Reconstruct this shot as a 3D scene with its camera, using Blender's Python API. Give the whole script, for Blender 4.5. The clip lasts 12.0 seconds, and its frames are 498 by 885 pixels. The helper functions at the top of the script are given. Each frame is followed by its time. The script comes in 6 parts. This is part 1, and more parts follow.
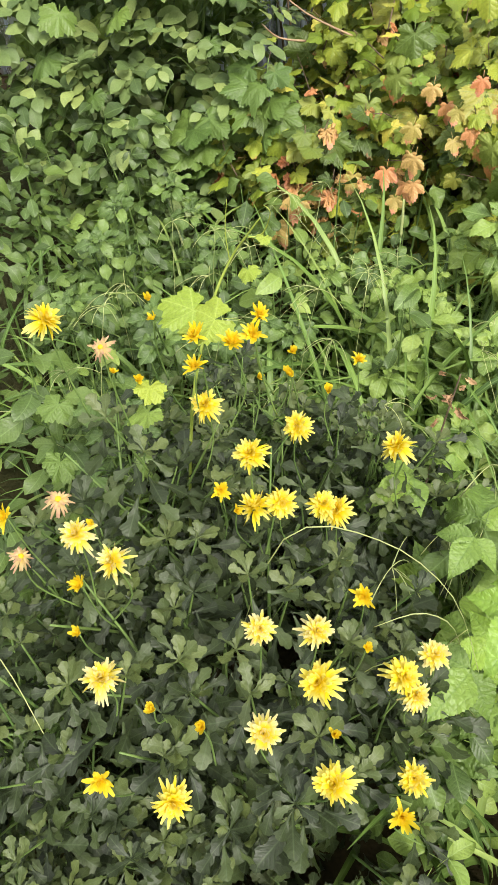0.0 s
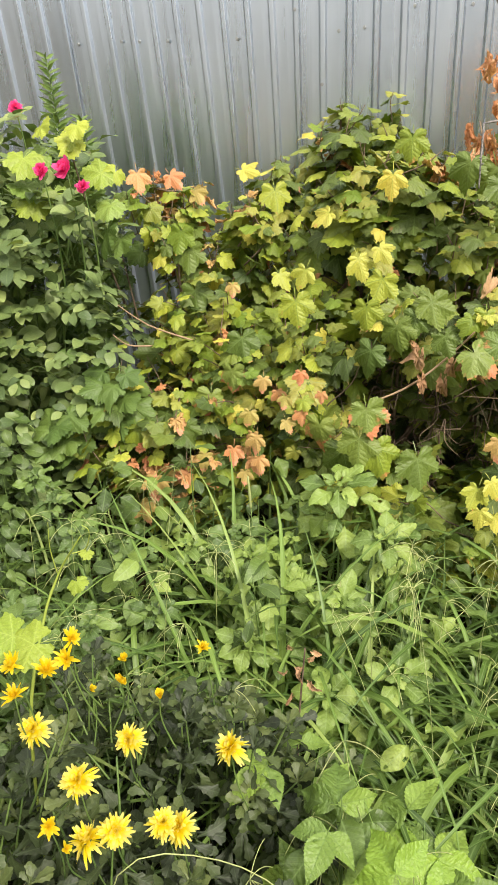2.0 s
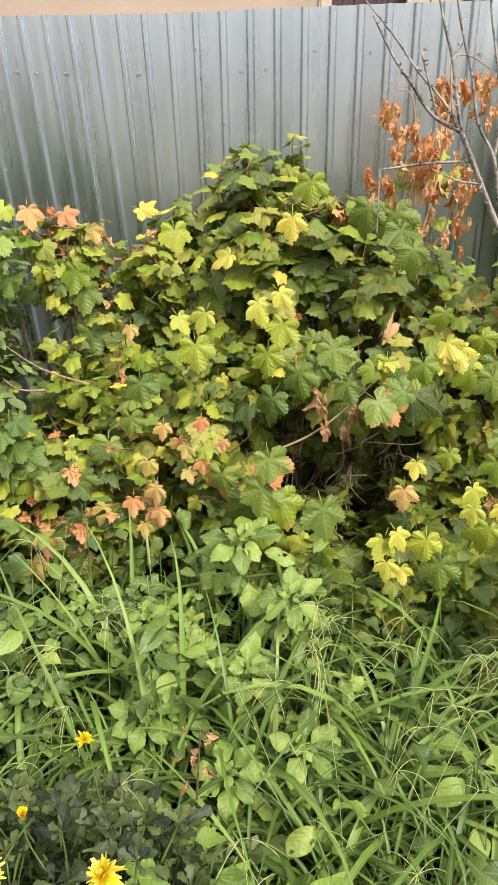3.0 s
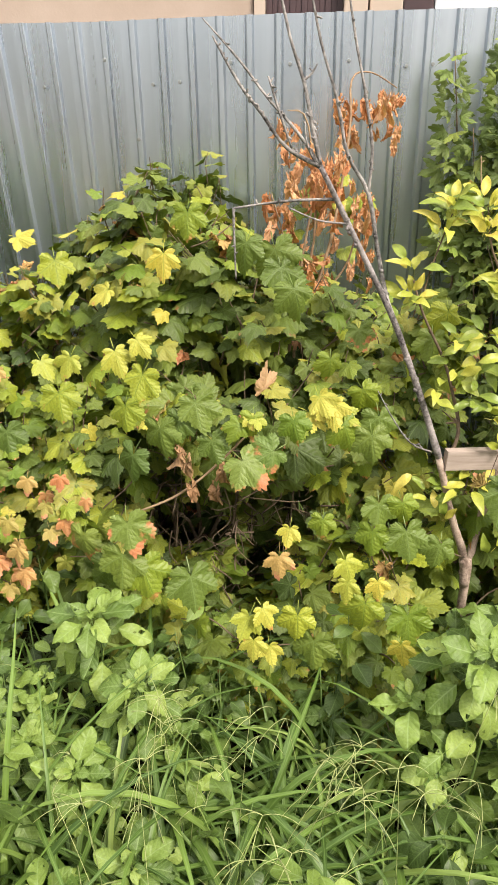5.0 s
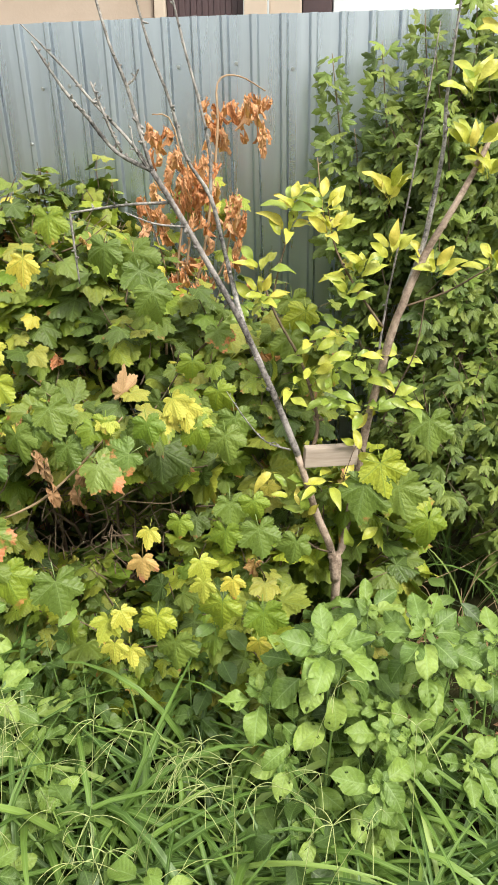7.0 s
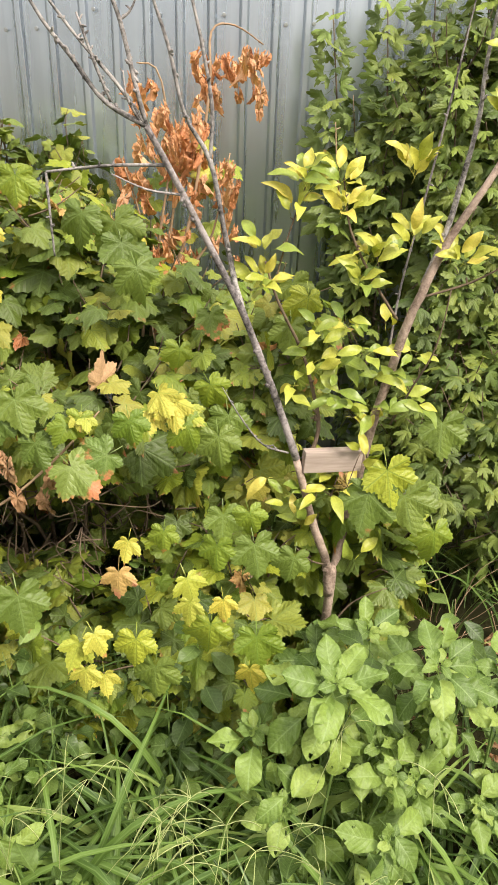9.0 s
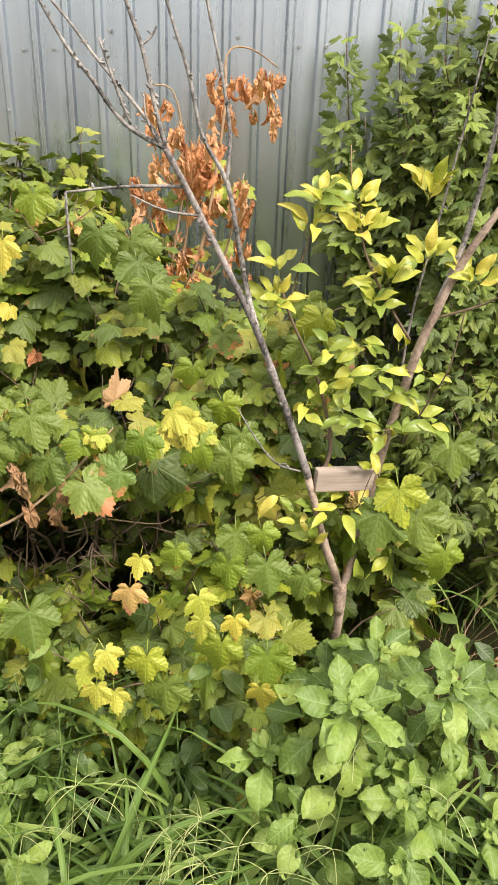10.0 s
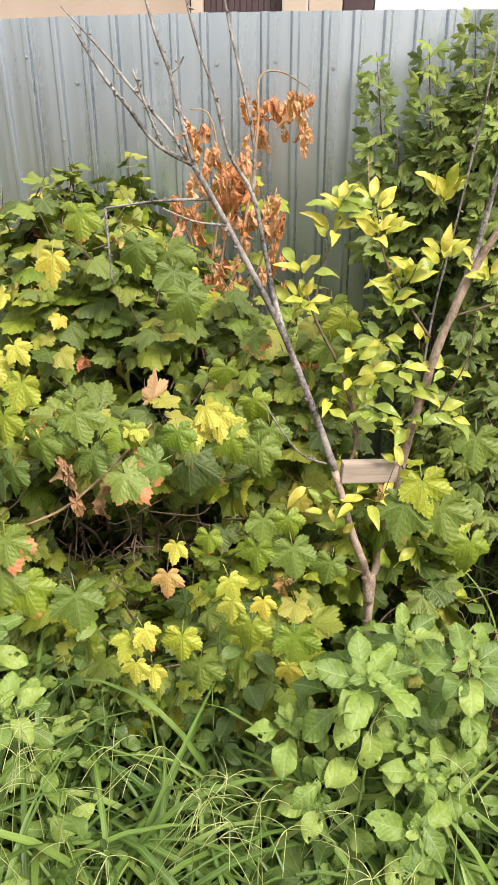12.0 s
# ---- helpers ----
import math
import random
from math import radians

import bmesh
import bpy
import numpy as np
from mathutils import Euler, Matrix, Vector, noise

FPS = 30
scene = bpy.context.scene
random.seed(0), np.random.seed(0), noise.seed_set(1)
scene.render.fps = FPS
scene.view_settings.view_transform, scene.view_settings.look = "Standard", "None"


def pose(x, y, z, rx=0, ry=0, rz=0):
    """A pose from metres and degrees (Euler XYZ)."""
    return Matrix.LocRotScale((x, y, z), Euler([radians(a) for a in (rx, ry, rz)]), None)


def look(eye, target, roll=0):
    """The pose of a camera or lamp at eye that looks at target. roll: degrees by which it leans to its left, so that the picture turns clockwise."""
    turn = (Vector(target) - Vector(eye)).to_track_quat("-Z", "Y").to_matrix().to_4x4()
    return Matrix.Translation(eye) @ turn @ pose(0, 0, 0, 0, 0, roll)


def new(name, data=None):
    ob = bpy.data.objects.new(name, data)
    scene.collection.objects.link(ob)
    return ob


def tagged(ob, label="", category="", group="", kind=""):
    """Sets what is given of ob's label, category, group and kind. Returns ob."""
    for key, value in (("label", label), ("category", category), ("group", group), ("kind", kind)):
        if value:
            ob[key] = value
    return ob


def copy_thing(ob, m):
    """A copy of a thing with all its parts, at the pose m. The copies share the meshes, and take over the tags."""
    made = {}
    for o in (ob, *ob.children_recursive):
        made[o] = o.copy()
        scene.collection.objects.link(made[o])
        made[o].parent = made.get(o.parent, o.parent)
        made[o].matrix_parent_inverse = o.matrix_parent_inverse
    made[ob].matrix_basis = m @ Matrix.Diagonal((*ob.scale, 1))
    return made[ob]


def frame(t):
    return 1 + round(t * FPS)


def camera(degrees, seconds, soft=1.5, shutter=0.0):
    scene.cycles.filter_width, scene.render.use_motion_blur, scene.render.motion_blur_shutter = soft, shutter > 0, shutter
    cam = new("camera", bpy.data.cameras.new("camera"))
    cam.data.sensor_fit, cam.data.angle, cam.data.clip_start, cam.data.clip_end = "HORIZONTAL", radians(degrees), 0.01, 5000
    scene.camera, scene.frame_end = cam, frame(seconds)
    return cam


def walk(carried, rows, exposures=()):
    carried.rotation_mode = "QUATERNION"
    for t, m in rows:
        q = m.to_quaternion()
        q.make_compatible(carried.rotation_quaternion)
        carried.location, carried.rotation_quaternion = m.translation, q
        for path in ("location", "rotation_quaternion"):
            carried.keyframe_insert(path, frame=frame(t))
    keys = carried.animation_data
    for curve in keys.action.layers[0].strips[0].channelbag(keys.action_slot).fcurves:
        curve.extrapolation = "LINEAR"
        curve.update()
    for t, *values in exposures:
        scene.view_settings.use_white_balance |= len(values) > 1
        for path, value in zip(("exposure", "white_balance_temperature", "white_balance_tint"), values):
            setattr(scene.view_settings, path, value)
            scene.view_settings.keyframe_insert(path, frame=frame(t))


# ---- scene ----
EXPOSURE = 0.88
cam = camera(38.2, 12.0, soft=0.8)
# the walk: seconds, eye, target, roll
PATH = [
    (0, (-0.033, -0.078, 1.521), (-0.537, 1.203, 0.07), -1.9),
    (0.5, (0.026, -0.069, 1.545), (-0.48, 1.35, 0.23), -3.0),
    (1, (0.037, -0.047, 1.607), (-0.454, 1.518, 0.461), -2.8),
    (1.5, (0.055, -0.034, 1.631), (-0.387, 1.635, 0.621), -2.6),
    (2, (0.091, -0.034, 1.627), (-0.27, 1.698, 0.695), -2.2),
    (2.5, (0.15, -0.021, 1.632), (-0.102, 1.752, 0.743), -1.2),
    (3, (0.126, 0.088, 1.631), (-0.016, 1.887, 0.77), 0.2),
    (3.2, (0.104, 0.156, 1.638), (-0.004, 1.963, 0.786), 0.6),
    (4.8, (0.386, 0.351, 1.692), (0.254, 2.151, 0.83), 0.8),
    (5, (0.447, 0.348, 1.692), (0.309, 2.146, 0.827), 0.3),
    (5.5, (0.594, 0.335, 1.681), (0.442, 2.131, 0.814), -0.6),
    (6, (0.689, 0.315, 1.677), (0.544, 2.119, 0.826), -1.3),
    (6.5, (0.746, 0.308, 1.69), (0.644, 2.114, 0.837), -1.0),
    (7, (0.71, 0.35, 1.698), (0.663, 2.154, 0.836), -0.2),
    (7.2, (0.704, 0.392, 1.695), (0.675, 2.189, 0.817), 0.4),
    (8.8, (0.626, 0.552, 1.667), (0.703, 2.318, 0.731), 3.2),
    (9, (0.615, 0.556, 1.666), (0.701, 2.327, 0.74), 3.3),
    (9.5, (0.619, 0.553, 1.669), (0.692, 2.337, 0.767), 3.5),
    (10, (0.596, 0.555, 1.675), (0.669, 2.344, 0.784), 3.7),
    (10.5, (0.592, 0.564, 1.67), (0.668, 2.358, 0.788), 3.7),
    (11, (0.599, 0.576, 1.652), (0.694, 2.366, 0.764), 3.9),
    (11.5, (0.617, 0.52, 1.678), (0.649, 2.319, 0.805), 2.9),
    (12, (0.664, 0.438, 1.672), (0.572, 2.246, 0.823), 1.0),
]
walk(cam, [(t, look(eye, target, roll)) for t, eye, target, roll in PATH], exposures=[(0.0, EXPOSURE + 0.05, 6450, 10), (0.7, EXPOSURE + 0.05, 6500, 10), (1.2, EXPOSURE + 0.04, 6700, 11), (2.4, EXPOSURE, 6760, 12), (5.6, EXPOSURE, 6760, 12), (6.5, EXPOSURE, 6640, 8), (7.1, EXPOSURE, 6540, 4), (8.9, EXPOSURE + 0.02, 6800, 12), (12.0, EXPOSURE + 0.02, 6780, 12)])

# ---- light: an overcast summer day ----
world = bpy.data.worlds.new("overcast_sky")
scene.world = world
world.use_nodes = True
wn = world.node_tree.nodes
sky = wn.new("ShaderNodeTexSky")
sky.sky_type, sky.sun_disc = "NISHITA", False
sky.sun_elevation, sky.sun_rotation = radians(45), radians(133)
sky.air_density, sky.dust_density, sky.ozone_density = 1.0, 6.0, 1.0
soft_sky = wn.new("ShaderNodeMixRGB")
soft_sky.inputs["Fac"].default_value = 0.85
# cloud cover, three times as bright overhead as at the horizon
way = wn.new("ShaderNodeTexCoord")
split = wn.new("ShaderNodeSeparateXYZ")
world.node_tree.links.new(way.outputs["Generated"], split.inputs[0])
rise = wn.new("ShaderNodeValToRGB")
rise.color_ramp.elements[0].position, rise.color_ramp.elements[0].color = 0.0, (0.43, 0.435, 0.43, 1)
rise.color_ramp.elements[1].position, rise.color_ramp.elements[1].color = 1.0, (1.15, 1.15, 1.12, 1)
world.node_tree.links.new(split.outputs[2], rise.inputs[0])
cloud = wn.new("ShaderNodeMixRGB")
cloud.blend_type = "MULTIPLY"
cloud.inputs["Fac"].default_value = 1.0
cloud.inputs["Color1"].default_value = (9.6, 9.6, 9.4, 1)
world.node_tree.links.new(rise.outputs["Color"], cloud.inputs["Color2"])
world.node_tree.links.new(cloud.outputs["Color"], soft_sky.inputs["Color2"])
world.node_tree.links.new(sky.outputs["Color"], soft_sky.inputs["Color1"])
world.node_tree.links.new(soft_sky.outputs["Color"], wn["Background"].inputs["Color"])
wn["Background"].inputs["Strength"].default_value = 0.112
sun = new("sun", bpy.data.lights.new("sun", "SUN"))
sun.data.energy, sun.data.angle, sun.data.color = 2.8, radians(18), (1.0, 0.95, 0.86)
sun.matrix_world = look((3.2, -2.0, 5.0), (0, 1.0, 0))

# ---- material helpers ----


class Nodes:
    """A short way to write a node tree."""

    def __init__(self, name):
        self.mat = bpy.data.materials.new(name)
        self.mat.use_nodes = True
        self.tree = self.mat.node_tree
        self.bsdf = self.tree.nodes["Principled BSDF"]
        self.out = self.tree.nodes["Material Output"]

    def put(self, socket, value):
        if isinstance(value, bpy.types.NodeSocket):
            self.tree.links.new(value, socket)
        else:
            socket.default_value = value

    def node(self, kind, out=0, props=None, **ins):
        n = self.tree.nodes.new(kind)
        for k, v in (props or {}).items():
            setattr(n, k, v)
        for k, v in ins.items():
            self.put(n.inputs[int(k[1:])] if k[0] == "i" and k[1:].isdigit() else n.inputs[k.replace("_", " ")], v)
        return n.outputs[out]

    def math(self, op, a, b=0.0, c=0.0, clamp=False):
        return self.node("ShaderNodeMath", props={"operation": op, "use_clamp": clamp}, i0=a, i1=b, i2=c)

    def mix(self, fac, a, b, blend="MIX"):
        return self.node("ShaderNodeMixRGB", props={"blend_type": blend}, Fac=fac, Color1=a, Color2=b)

    def ramp(self, fac, stops):
        n = self.tree.nodes.new("ShaderNodeValToRGB")
        els = n.color_ramp.elements
        while len(els) < len(stops):
            els.new(0.5)
        for e, (p, c) in zip(els, stops):
            e.position, e.color = p, (*c, 1)
        self.put(n.inputs[0], fac)
        return n.outputs[0]

    def noise(self, scale, detail=3.0, vector=None, rough=0.55):
        n = self.tree.nodes.new("ShaderNodeTexNoise")
        n.inputs["Scale"].default_value, n.inputs["Detail"].default_value = scale, detail
        n.inputs["Roughness"].default_value = rough
        if vector is not None:
            self.tree.links.new(vector, n.inputs["Vector"])
        return n.outputs["Fac"]

    def bump(self, height, strength, distance):
        return self.node("ShaderNodeBump", Height=height, Strength=strength, Distance=distance)

    def surf(self, **ins):
        for k, v in ins.items():
            self.put(self.bsdf.inputs[k.replace("_", " ")], v)
        return self.mat


def rgb(c):
    return (*c, 1.0)


def leaf_material(name, stops, veins="pin", vein=(0.2, 0.3, 0.08), vein_strength=0.5, burn=None, burn_amount=0.0, rough=0.45, thin=0.18, relief=0.22, mottle=0.7, net=15.0, puff=0.7):
    """Leaf surface: a hue from leaf to leaf, veins by the leaf's own coordinates, mottling, scorched rims."""
    n = Nodes(name)
    uv = n.node("ShaderNodeUVMap", props={"uv_map": "leaf"})
    sep = n.tree.nodes.new("ShaderNodeSeparateXYZ")
    n.put(sep.inputs[0], uv)
    x, y = sep.outputs[0], sep.outputs[1]
    one = n.node("ShaderNodeObjectInfo", out=5)
    two = n.node("ShaderNodeNewGeometry", out=8)
    pick = n.math("FRACT", n.math("ADD", one, two))
    base = n.ramp(pick, stops)
    pos = n.node("ShaderNodeTexCoord", out=3)
    patch = n.noise(9.0, 4.0, n.node("ShaderNodeNewGeometry", out=0))
    base = n.mix(n.math("MULTIPLY", n.math("SUBTRACT", patch, 0.35, clamp=True), 0.9), base, n.mix(1.0, base, (1.45, 1.35, 1.1, 1), "MULTIPLY"))
    if veins == "palm":
        ang = n.math("ARCTAN2", x, y)
        rad = n.math("SQRT", n.math("ADD", n.math("MULTIPLY", x, x), n.math("MULTIPLY", y, y)))
        d = n.math("MULTIPLY", n.math("PINGPONG", n.math("ADD", ang, 10.0 * 0.98), 0.49), rad)
        side = n.math("PINGPONG", n.math("SUBTRACT", n.math("MULTIPLY", rad, 6.0), n.math("MULTIPLY", d, 5.0)), 0.5)
    else:
        d = n.math("ABSOLUTE", x)
        side = n.math("PINGPONG", n.math("SUBTRACT", n.math("MULTIPLY", y, 7.5), n.math("MULTIPLY", d, 6.0)), 0.5)
    main = n.math("SUBTRACT", 1.0, n.math("DIVIDE", d, 0.026), clamp=True)
    fine = n.math("SUBTRACT", 1.0, n.math("DIVIDE", side, 0.075), clamp=True)
    cells = n.node("ShaderNodeTexVoronoi", props={"feature": "DISTANCE_TO_EDGE"}, Vector=n.node("ShaderNodeVectorMath", props={"operation": "ADD"}, i0=uv, i1=n.node("ShaderNodeCombineXYZ", X=n.math("MULTIPLY", pick, 31.0))), Scale=net)
    mesh = n.math("SUBTRACT", 1.0, n.math("DIVIDE", cells, 0.14), clamp=True)
    lines = n.math("MAXIMUM", n.math("MAXIMUM", main, n.math("MULTIPLY", fine, 0.6)), n.math("MULTIPLY", mesh, 0.18))
    col = n.mix(n.math("MULTIPLY", lines, vein_strength), base, rgb(vein))
    if burn:
        rad2 = n.math("SQRT", n.math("ADD", n.math("MULTIPLY", x, x), n.math("MULTIPLY", y, y)))
        spot = n.noise(2.6, 4.0, n.node("ShaderNodeCombineXYZ", X=n.math("ADD", x, n.math("MULTIPLY", pick, 37.0)), Y=y, Z=n.math("MULTIPLY", pick, 11.0)))
        edge = n.math("ADD", n.math("MULTIPLY", rad2, 0.45), spot)
        mask = n.math("MULTIPLY", n.math("SUBTRACT", edge, 1.12 - 0.6 * burn_amount), 9.0, clamp=True)
        col = n.mix(mask, col, rgb(burn))
    pillow = n.math("POWER", n.math("MULTIPLY", n.math("MINIMUM", side, n.math("MULTIPLY", d, 6.0)), 2.0), 0.6)
    speck = n.math("MULTIPLY", n.math("SUBTRACT", n.noise(14.0, 5.0, n.node("ShaderNodeVectorMath", props={"operation": "ADD"}, i0=uv, i1=n.node("ShaderNodeCombineXYZ", X=n.math("MULTIPLY", pick, 19.0)))), 0.5), mottle)
    col = n.node("ShaderNodeHueSaturation", Value=n.math("ADD", 1.0, speck), Color=col)
    quilt = n.math("MULTIPLY", n.math("MINIMUM", cells, 0.3), puff)
    height = n.math("ADD", n.math("MULTIPLY", n.noise(7.0, 4.0, uv), 0.8), n.math("ADD", n.math("MULTIPLY", pillow, 0.8 if veins == "palm" else 0.4), quilt))
    n.surf(Base_Color=col, Roughness=rough, Normal=n.bump(height, relief * 1.5, 0.005))
    n.bsdf.inputs["Specular IOR Level"].default_value = 0.42
    if thin:
        tr = n.tree.nodes.new("ShaderNodeBsdfTranslucent")
        n.put(tr.inputs[0], n.mix(1.0, col, (1.2, 1.25, 0.6, 1), "MULTIPLY"))
        mx = n.tree.nodes.new("ShaderNodeMixShader")
        mx.inputs[0].default_value = thin
        n.tree.links.new(n.bsdf.outputs[0], mx.inputs[1])
        n.tree.links.new(tr.outputs[0], mx.inputs[2])
        n.tree.links.new(mx.outputs[0], n.out.inputs[0])
    return n.mat


def bark_material(name, dark, light, scale=60.0, rough=0.85):
    n = Nodes(name)
    g = n.node("ShaderNodeNewGeometry", out=0)
    a, b = n.noise(scale, 5.0, g, 0.7), n.noise(scale * 0.12, 3.0, g)
    col = n.ramp(n.math("ADD", n.math("MULTIPLY", a, 0.6), n.math("MULTIPLY", b, 0.5)), [(0.42, dark), (0.66, light)])
    return n.surf(Base_Color=col, Roughness=rough, Normal=n.bump(a, 0.6, 0.004))


# ---- materials ----
CURRANT_GREEN = leaf_material("currant_leaf_green", [(0.0, (0.045, 0.076, 0.014)), (0.35, (0.096, 0.136, 0.022)), (0.65, (0.168, 0.214, 0.032)), (0.85, (0.255, 0.277, 0.042)), (1.0, (0.315, 0.295, 0.055))], "palm", (0.2, 0.29, 0.09), 0.55, (0.35, 0.13, 0.06), 0.12, relief=0.22)
CURRANT_FRESH = leaf_material("currant_leaf_fresh", [(0.0, (0.075, 0.122, 0.022)), (0.6, (0.125, 0.178, 0.03)), (1.0, (0.19, 0.235, 0.04))], "palm", (0.2, 0.29, 0.09), 0.55, (0.35, 0.13, 0.06), 0.08)
CURRANT_LIME = leaf_material("currant_leaf_lime", [(0.0, (0.13, 0.2, 0.022)), (0.5, (0.222, 0.28, 0.03)), (1.0, (0.335, 0.365, 0.04))], "palm", (0.12, 0.22, 0.04), 0.6, (0.45, 0.2, 0.07), 0.2, relief=0.22)
CURRANT_YELLOW = leaf_material("currant_leaf_yellow", [(0.0, (0.33, 0.36, 0.05)), (0.6, (0.46, 0.43, 0.075)), (1.0, (0.53, 0.44, 0.07))], "palm", (0.24, 0.31, 0.04), 0.75, (0.5, 0.25, 0.08), 0.25, relief=0.2)
CURRANT_RUST = leaf_material("currant_leaf_scorched", [(0.0, (0.34, 0.31, 0.08)), (0.35, (0.5, 0.32, 0.12)), (0.7, (0.6, 0.27, 0.12)), (1.0, (0.54, 0.2, 0.09))], "palm", (0.4, 0.3, 0.12), 0.35, (0.6, 0.26, 0.15), 0.45)
CURRANT_EDGED = leaf_material("currant_leaf_scorched_rim", [(0.0, (0.12, 0.19, 0.04)), (1.0, (0.19, 0.24, 0.045))], "palm", (0.22, 0.28, 0.08), 0.45, (0.52, 0.2, 0.09), 0.5, relief=0.22)
DRY_LEAF = leaf_material("dry_leaf_orange", [(0.0, (0.525, 0.224, 0.103)), (0.5, (0.714, 0.370, 0.196)), (1.0, (0.798, 0.493, 0.310))], "palm", (0.34, 0.12, 0.05), 0.5, (0.3, 0.12, 0.06), 0.2, 0.7)
TAN_LEAF = leaf_material("dry_leaf_tan", [(0.0, (0.36, 0.2, 0.11)), (1.0, (0.55, 0.35, 0.2))], "palm", (0.3, 0.16, 0.08), 0.5, None, 0, 0.8)
GOLD_CURRANT = leaf_material("golden_currant_leaf", [(0.0, (0.066, 0.104, 0.023)), (0.5, (0.126, 0.174, 0.036)), (1.0, (0.216, 0.261, 0.051))], "palm", (0.13, 0.22, 0.06), 0.35, relief=0.25)
GOLD_CURRANT_YOUNG = leaf_material("golden_currant_young_leaf", [(0.0, (0.142, 0.211, 0.040)), (1.0, (0.237, 0.306, 0.057))], "palm", (0.2, 0.32, 0.06), 0.35)
CHRYS_TIP = leaf_material("chrysanthemum_young_leaf", [(0.0, (0.053, 0.076, 0.024)), (1.0, (0.098, 0.126, 0.037))], "pin", (0.15, 0.2, 0.09), 0.35, relief=0.12)
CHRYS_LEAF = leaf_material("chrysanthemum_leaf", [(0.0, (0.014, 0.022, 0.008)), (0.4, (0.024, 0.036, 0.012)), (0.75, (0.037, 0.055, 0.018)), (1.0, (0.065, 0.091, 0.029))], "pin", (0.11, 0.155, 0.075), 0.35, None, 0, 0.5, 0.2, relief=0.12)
ROSE_LEAF = leaf_material("rose_leaf", [(0.0, (0.07, 0.112, 0.042)), (0.4, (0.125, 0.182, 0.06)), (0.75, (0.175, 0.238, 0.08)), (1.0, (0.27, 0.335, 0.11))], "pin", (0.2, 0.28, 0.11), 0.3, relief=0.12)
VINE_LEAF = leaf_material("vine_leaf_lime", [(0.0, (0.19, 0.27, 0.03)), (1.0, (0.33, 0.38, 0.045))], "palm", (0.36, 0.44, 0.1), 0.5)
VINE_MID = leaf_material("vine_leaf_fresh", [(0.0, (0.14, 0.22, 0.04)), (1.0, (0.21, 0.3, 0.055))], "palm", (0.3, 0.4, 0.12), 0.45)
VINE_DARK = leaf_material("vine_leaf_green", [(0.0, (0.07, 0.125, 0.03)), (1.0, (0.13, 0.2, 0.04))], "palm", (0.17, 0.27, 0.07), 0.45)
WEED_LEAF = leaf_material("weed_leaf", [(0.0, (0.078, 0.135, 0.026)), (0.4, (0.135, 0.21, 0.04)), (0.75, (0.18, 0.262, 0.05)), (1.0, (0.245, 0.325, 0.075))], "pin", (0.27, 0.37, 0.14), 0.62, (0.3, 0.22, 0.1), 0.0, 0.5, relief=0.2, net=11.0, puff=0.5)
# darker green than the tall weeds, with shade near the ground in the colour
LOW_LEAF_SHADED = leaf_material("low_weed_leaf_shaded", [(0.0, (0.04, 0.07, 0.016)), (0.5, (0.066, 0.112, 0.024)), (1.0, (0.108, 0.165, 0.036))], "pin", (0.2, 0.3, 0.1), 0.45, relief=0.14, net=9.0, puff=0.7)
WEED_DEEP = leaf_material("weed_leaf_deep_green", [(0.0, (0.05, 0.09, 0.022)), (0.5, (0.084, 0.142, 0.034)), (1.0, (0.145, 0.218, 0.052))], "pin", (0.22, 0.31, 0.12), 0.5, relief=0.15, net=9.0, puff=0.7)
RASP_LEAF = leaf_material("raspberry_leaf", [(0.0, (0.09, 0.15, 0.03)), (0.5, (0.13, 0.21, 0.04)), (1.0, (0.2, 0.3, 0.052))], "pin", (0.08, 0.15, 0.03), 0.42, relief=0.34)
RASP_LIME = leaf_material("raspberry_leaf_lime", [(0.0, (0.15, 0.255, 0.032)), (1.0, (0.23, 0.35, 0.045))], "pin", (0.14, 0.25, 0.04), 0.45, relief=0.32)
PEAR_LEAF = leaf_material("pear_leaf", [(0.0, (0.15, 0.22, 0.035)), (0.5, (0.22, 0.29, 0.045)), (1.0, (0.34, 0.38, 0.06))], "pin", (0.3, 0.36, 0.08), 0.35, (0.3, 0.12, 0.05), 0.05, 0.35, relief=0.08)
PEAR_YELLOW = leaf_material("pear_leaf_yellow", [(0.0, (0.32, 0.36, 0.05)), (0.6, (0.44, 0.44, 0.07)), (1.0, (0.53, 0.45, 0.09))], "pin", (0.5, 0.48, 0.1), 0.35, (0.35, 0.15, 0.06), 0.12, 0.4, relief=0.08)
GRASS = leaf_material("grass_blade", [(0.0, (0.04, 0.085, 0.014)), (0.5, (0.088, 0.16, 0.027)), (0.85, (0.15, 0.24, 0.045)), (1.0, (0.24, 0.315, 0.085))], "pin", (0.24, 0.34, 0.12), 0.5, None, 0, 0.45, relief=0.05)
SEED = leaf_material("grass_seed_head", [(0.0, (0.332, 0.390, 0.144)), (1.0, (0.507, 0.537, 0.252))], "pin", (0.3, 0.36, 0.14), 0.3, None, 0, 0.6)
GREEN_STEM = bark_material("green_stem", (0.07, 0.13, 0.03), (0.16, 0.24, 0.06), 40, 0.55)
BROWN_STEM = bark_material("brown_stem", (0.07, 0.045, 0.03), (0.2, 0.14, 0.09), 70)
PALE_STEM = bark_material("pale_dry_stem", (0.24, 0.15, 0.09), (0.42, 0.29, 0.18), 70)
DEAD_BARK = bark_material("dead_bark", (0.03, 0.024, 0.026), (0.37, 0.325, 0.32), 110)
TWIG_BARK = bark_material("dead_twig_bark", (0.016, 0.013, 0.014), (0.42, 0.385, 0.37), 130)
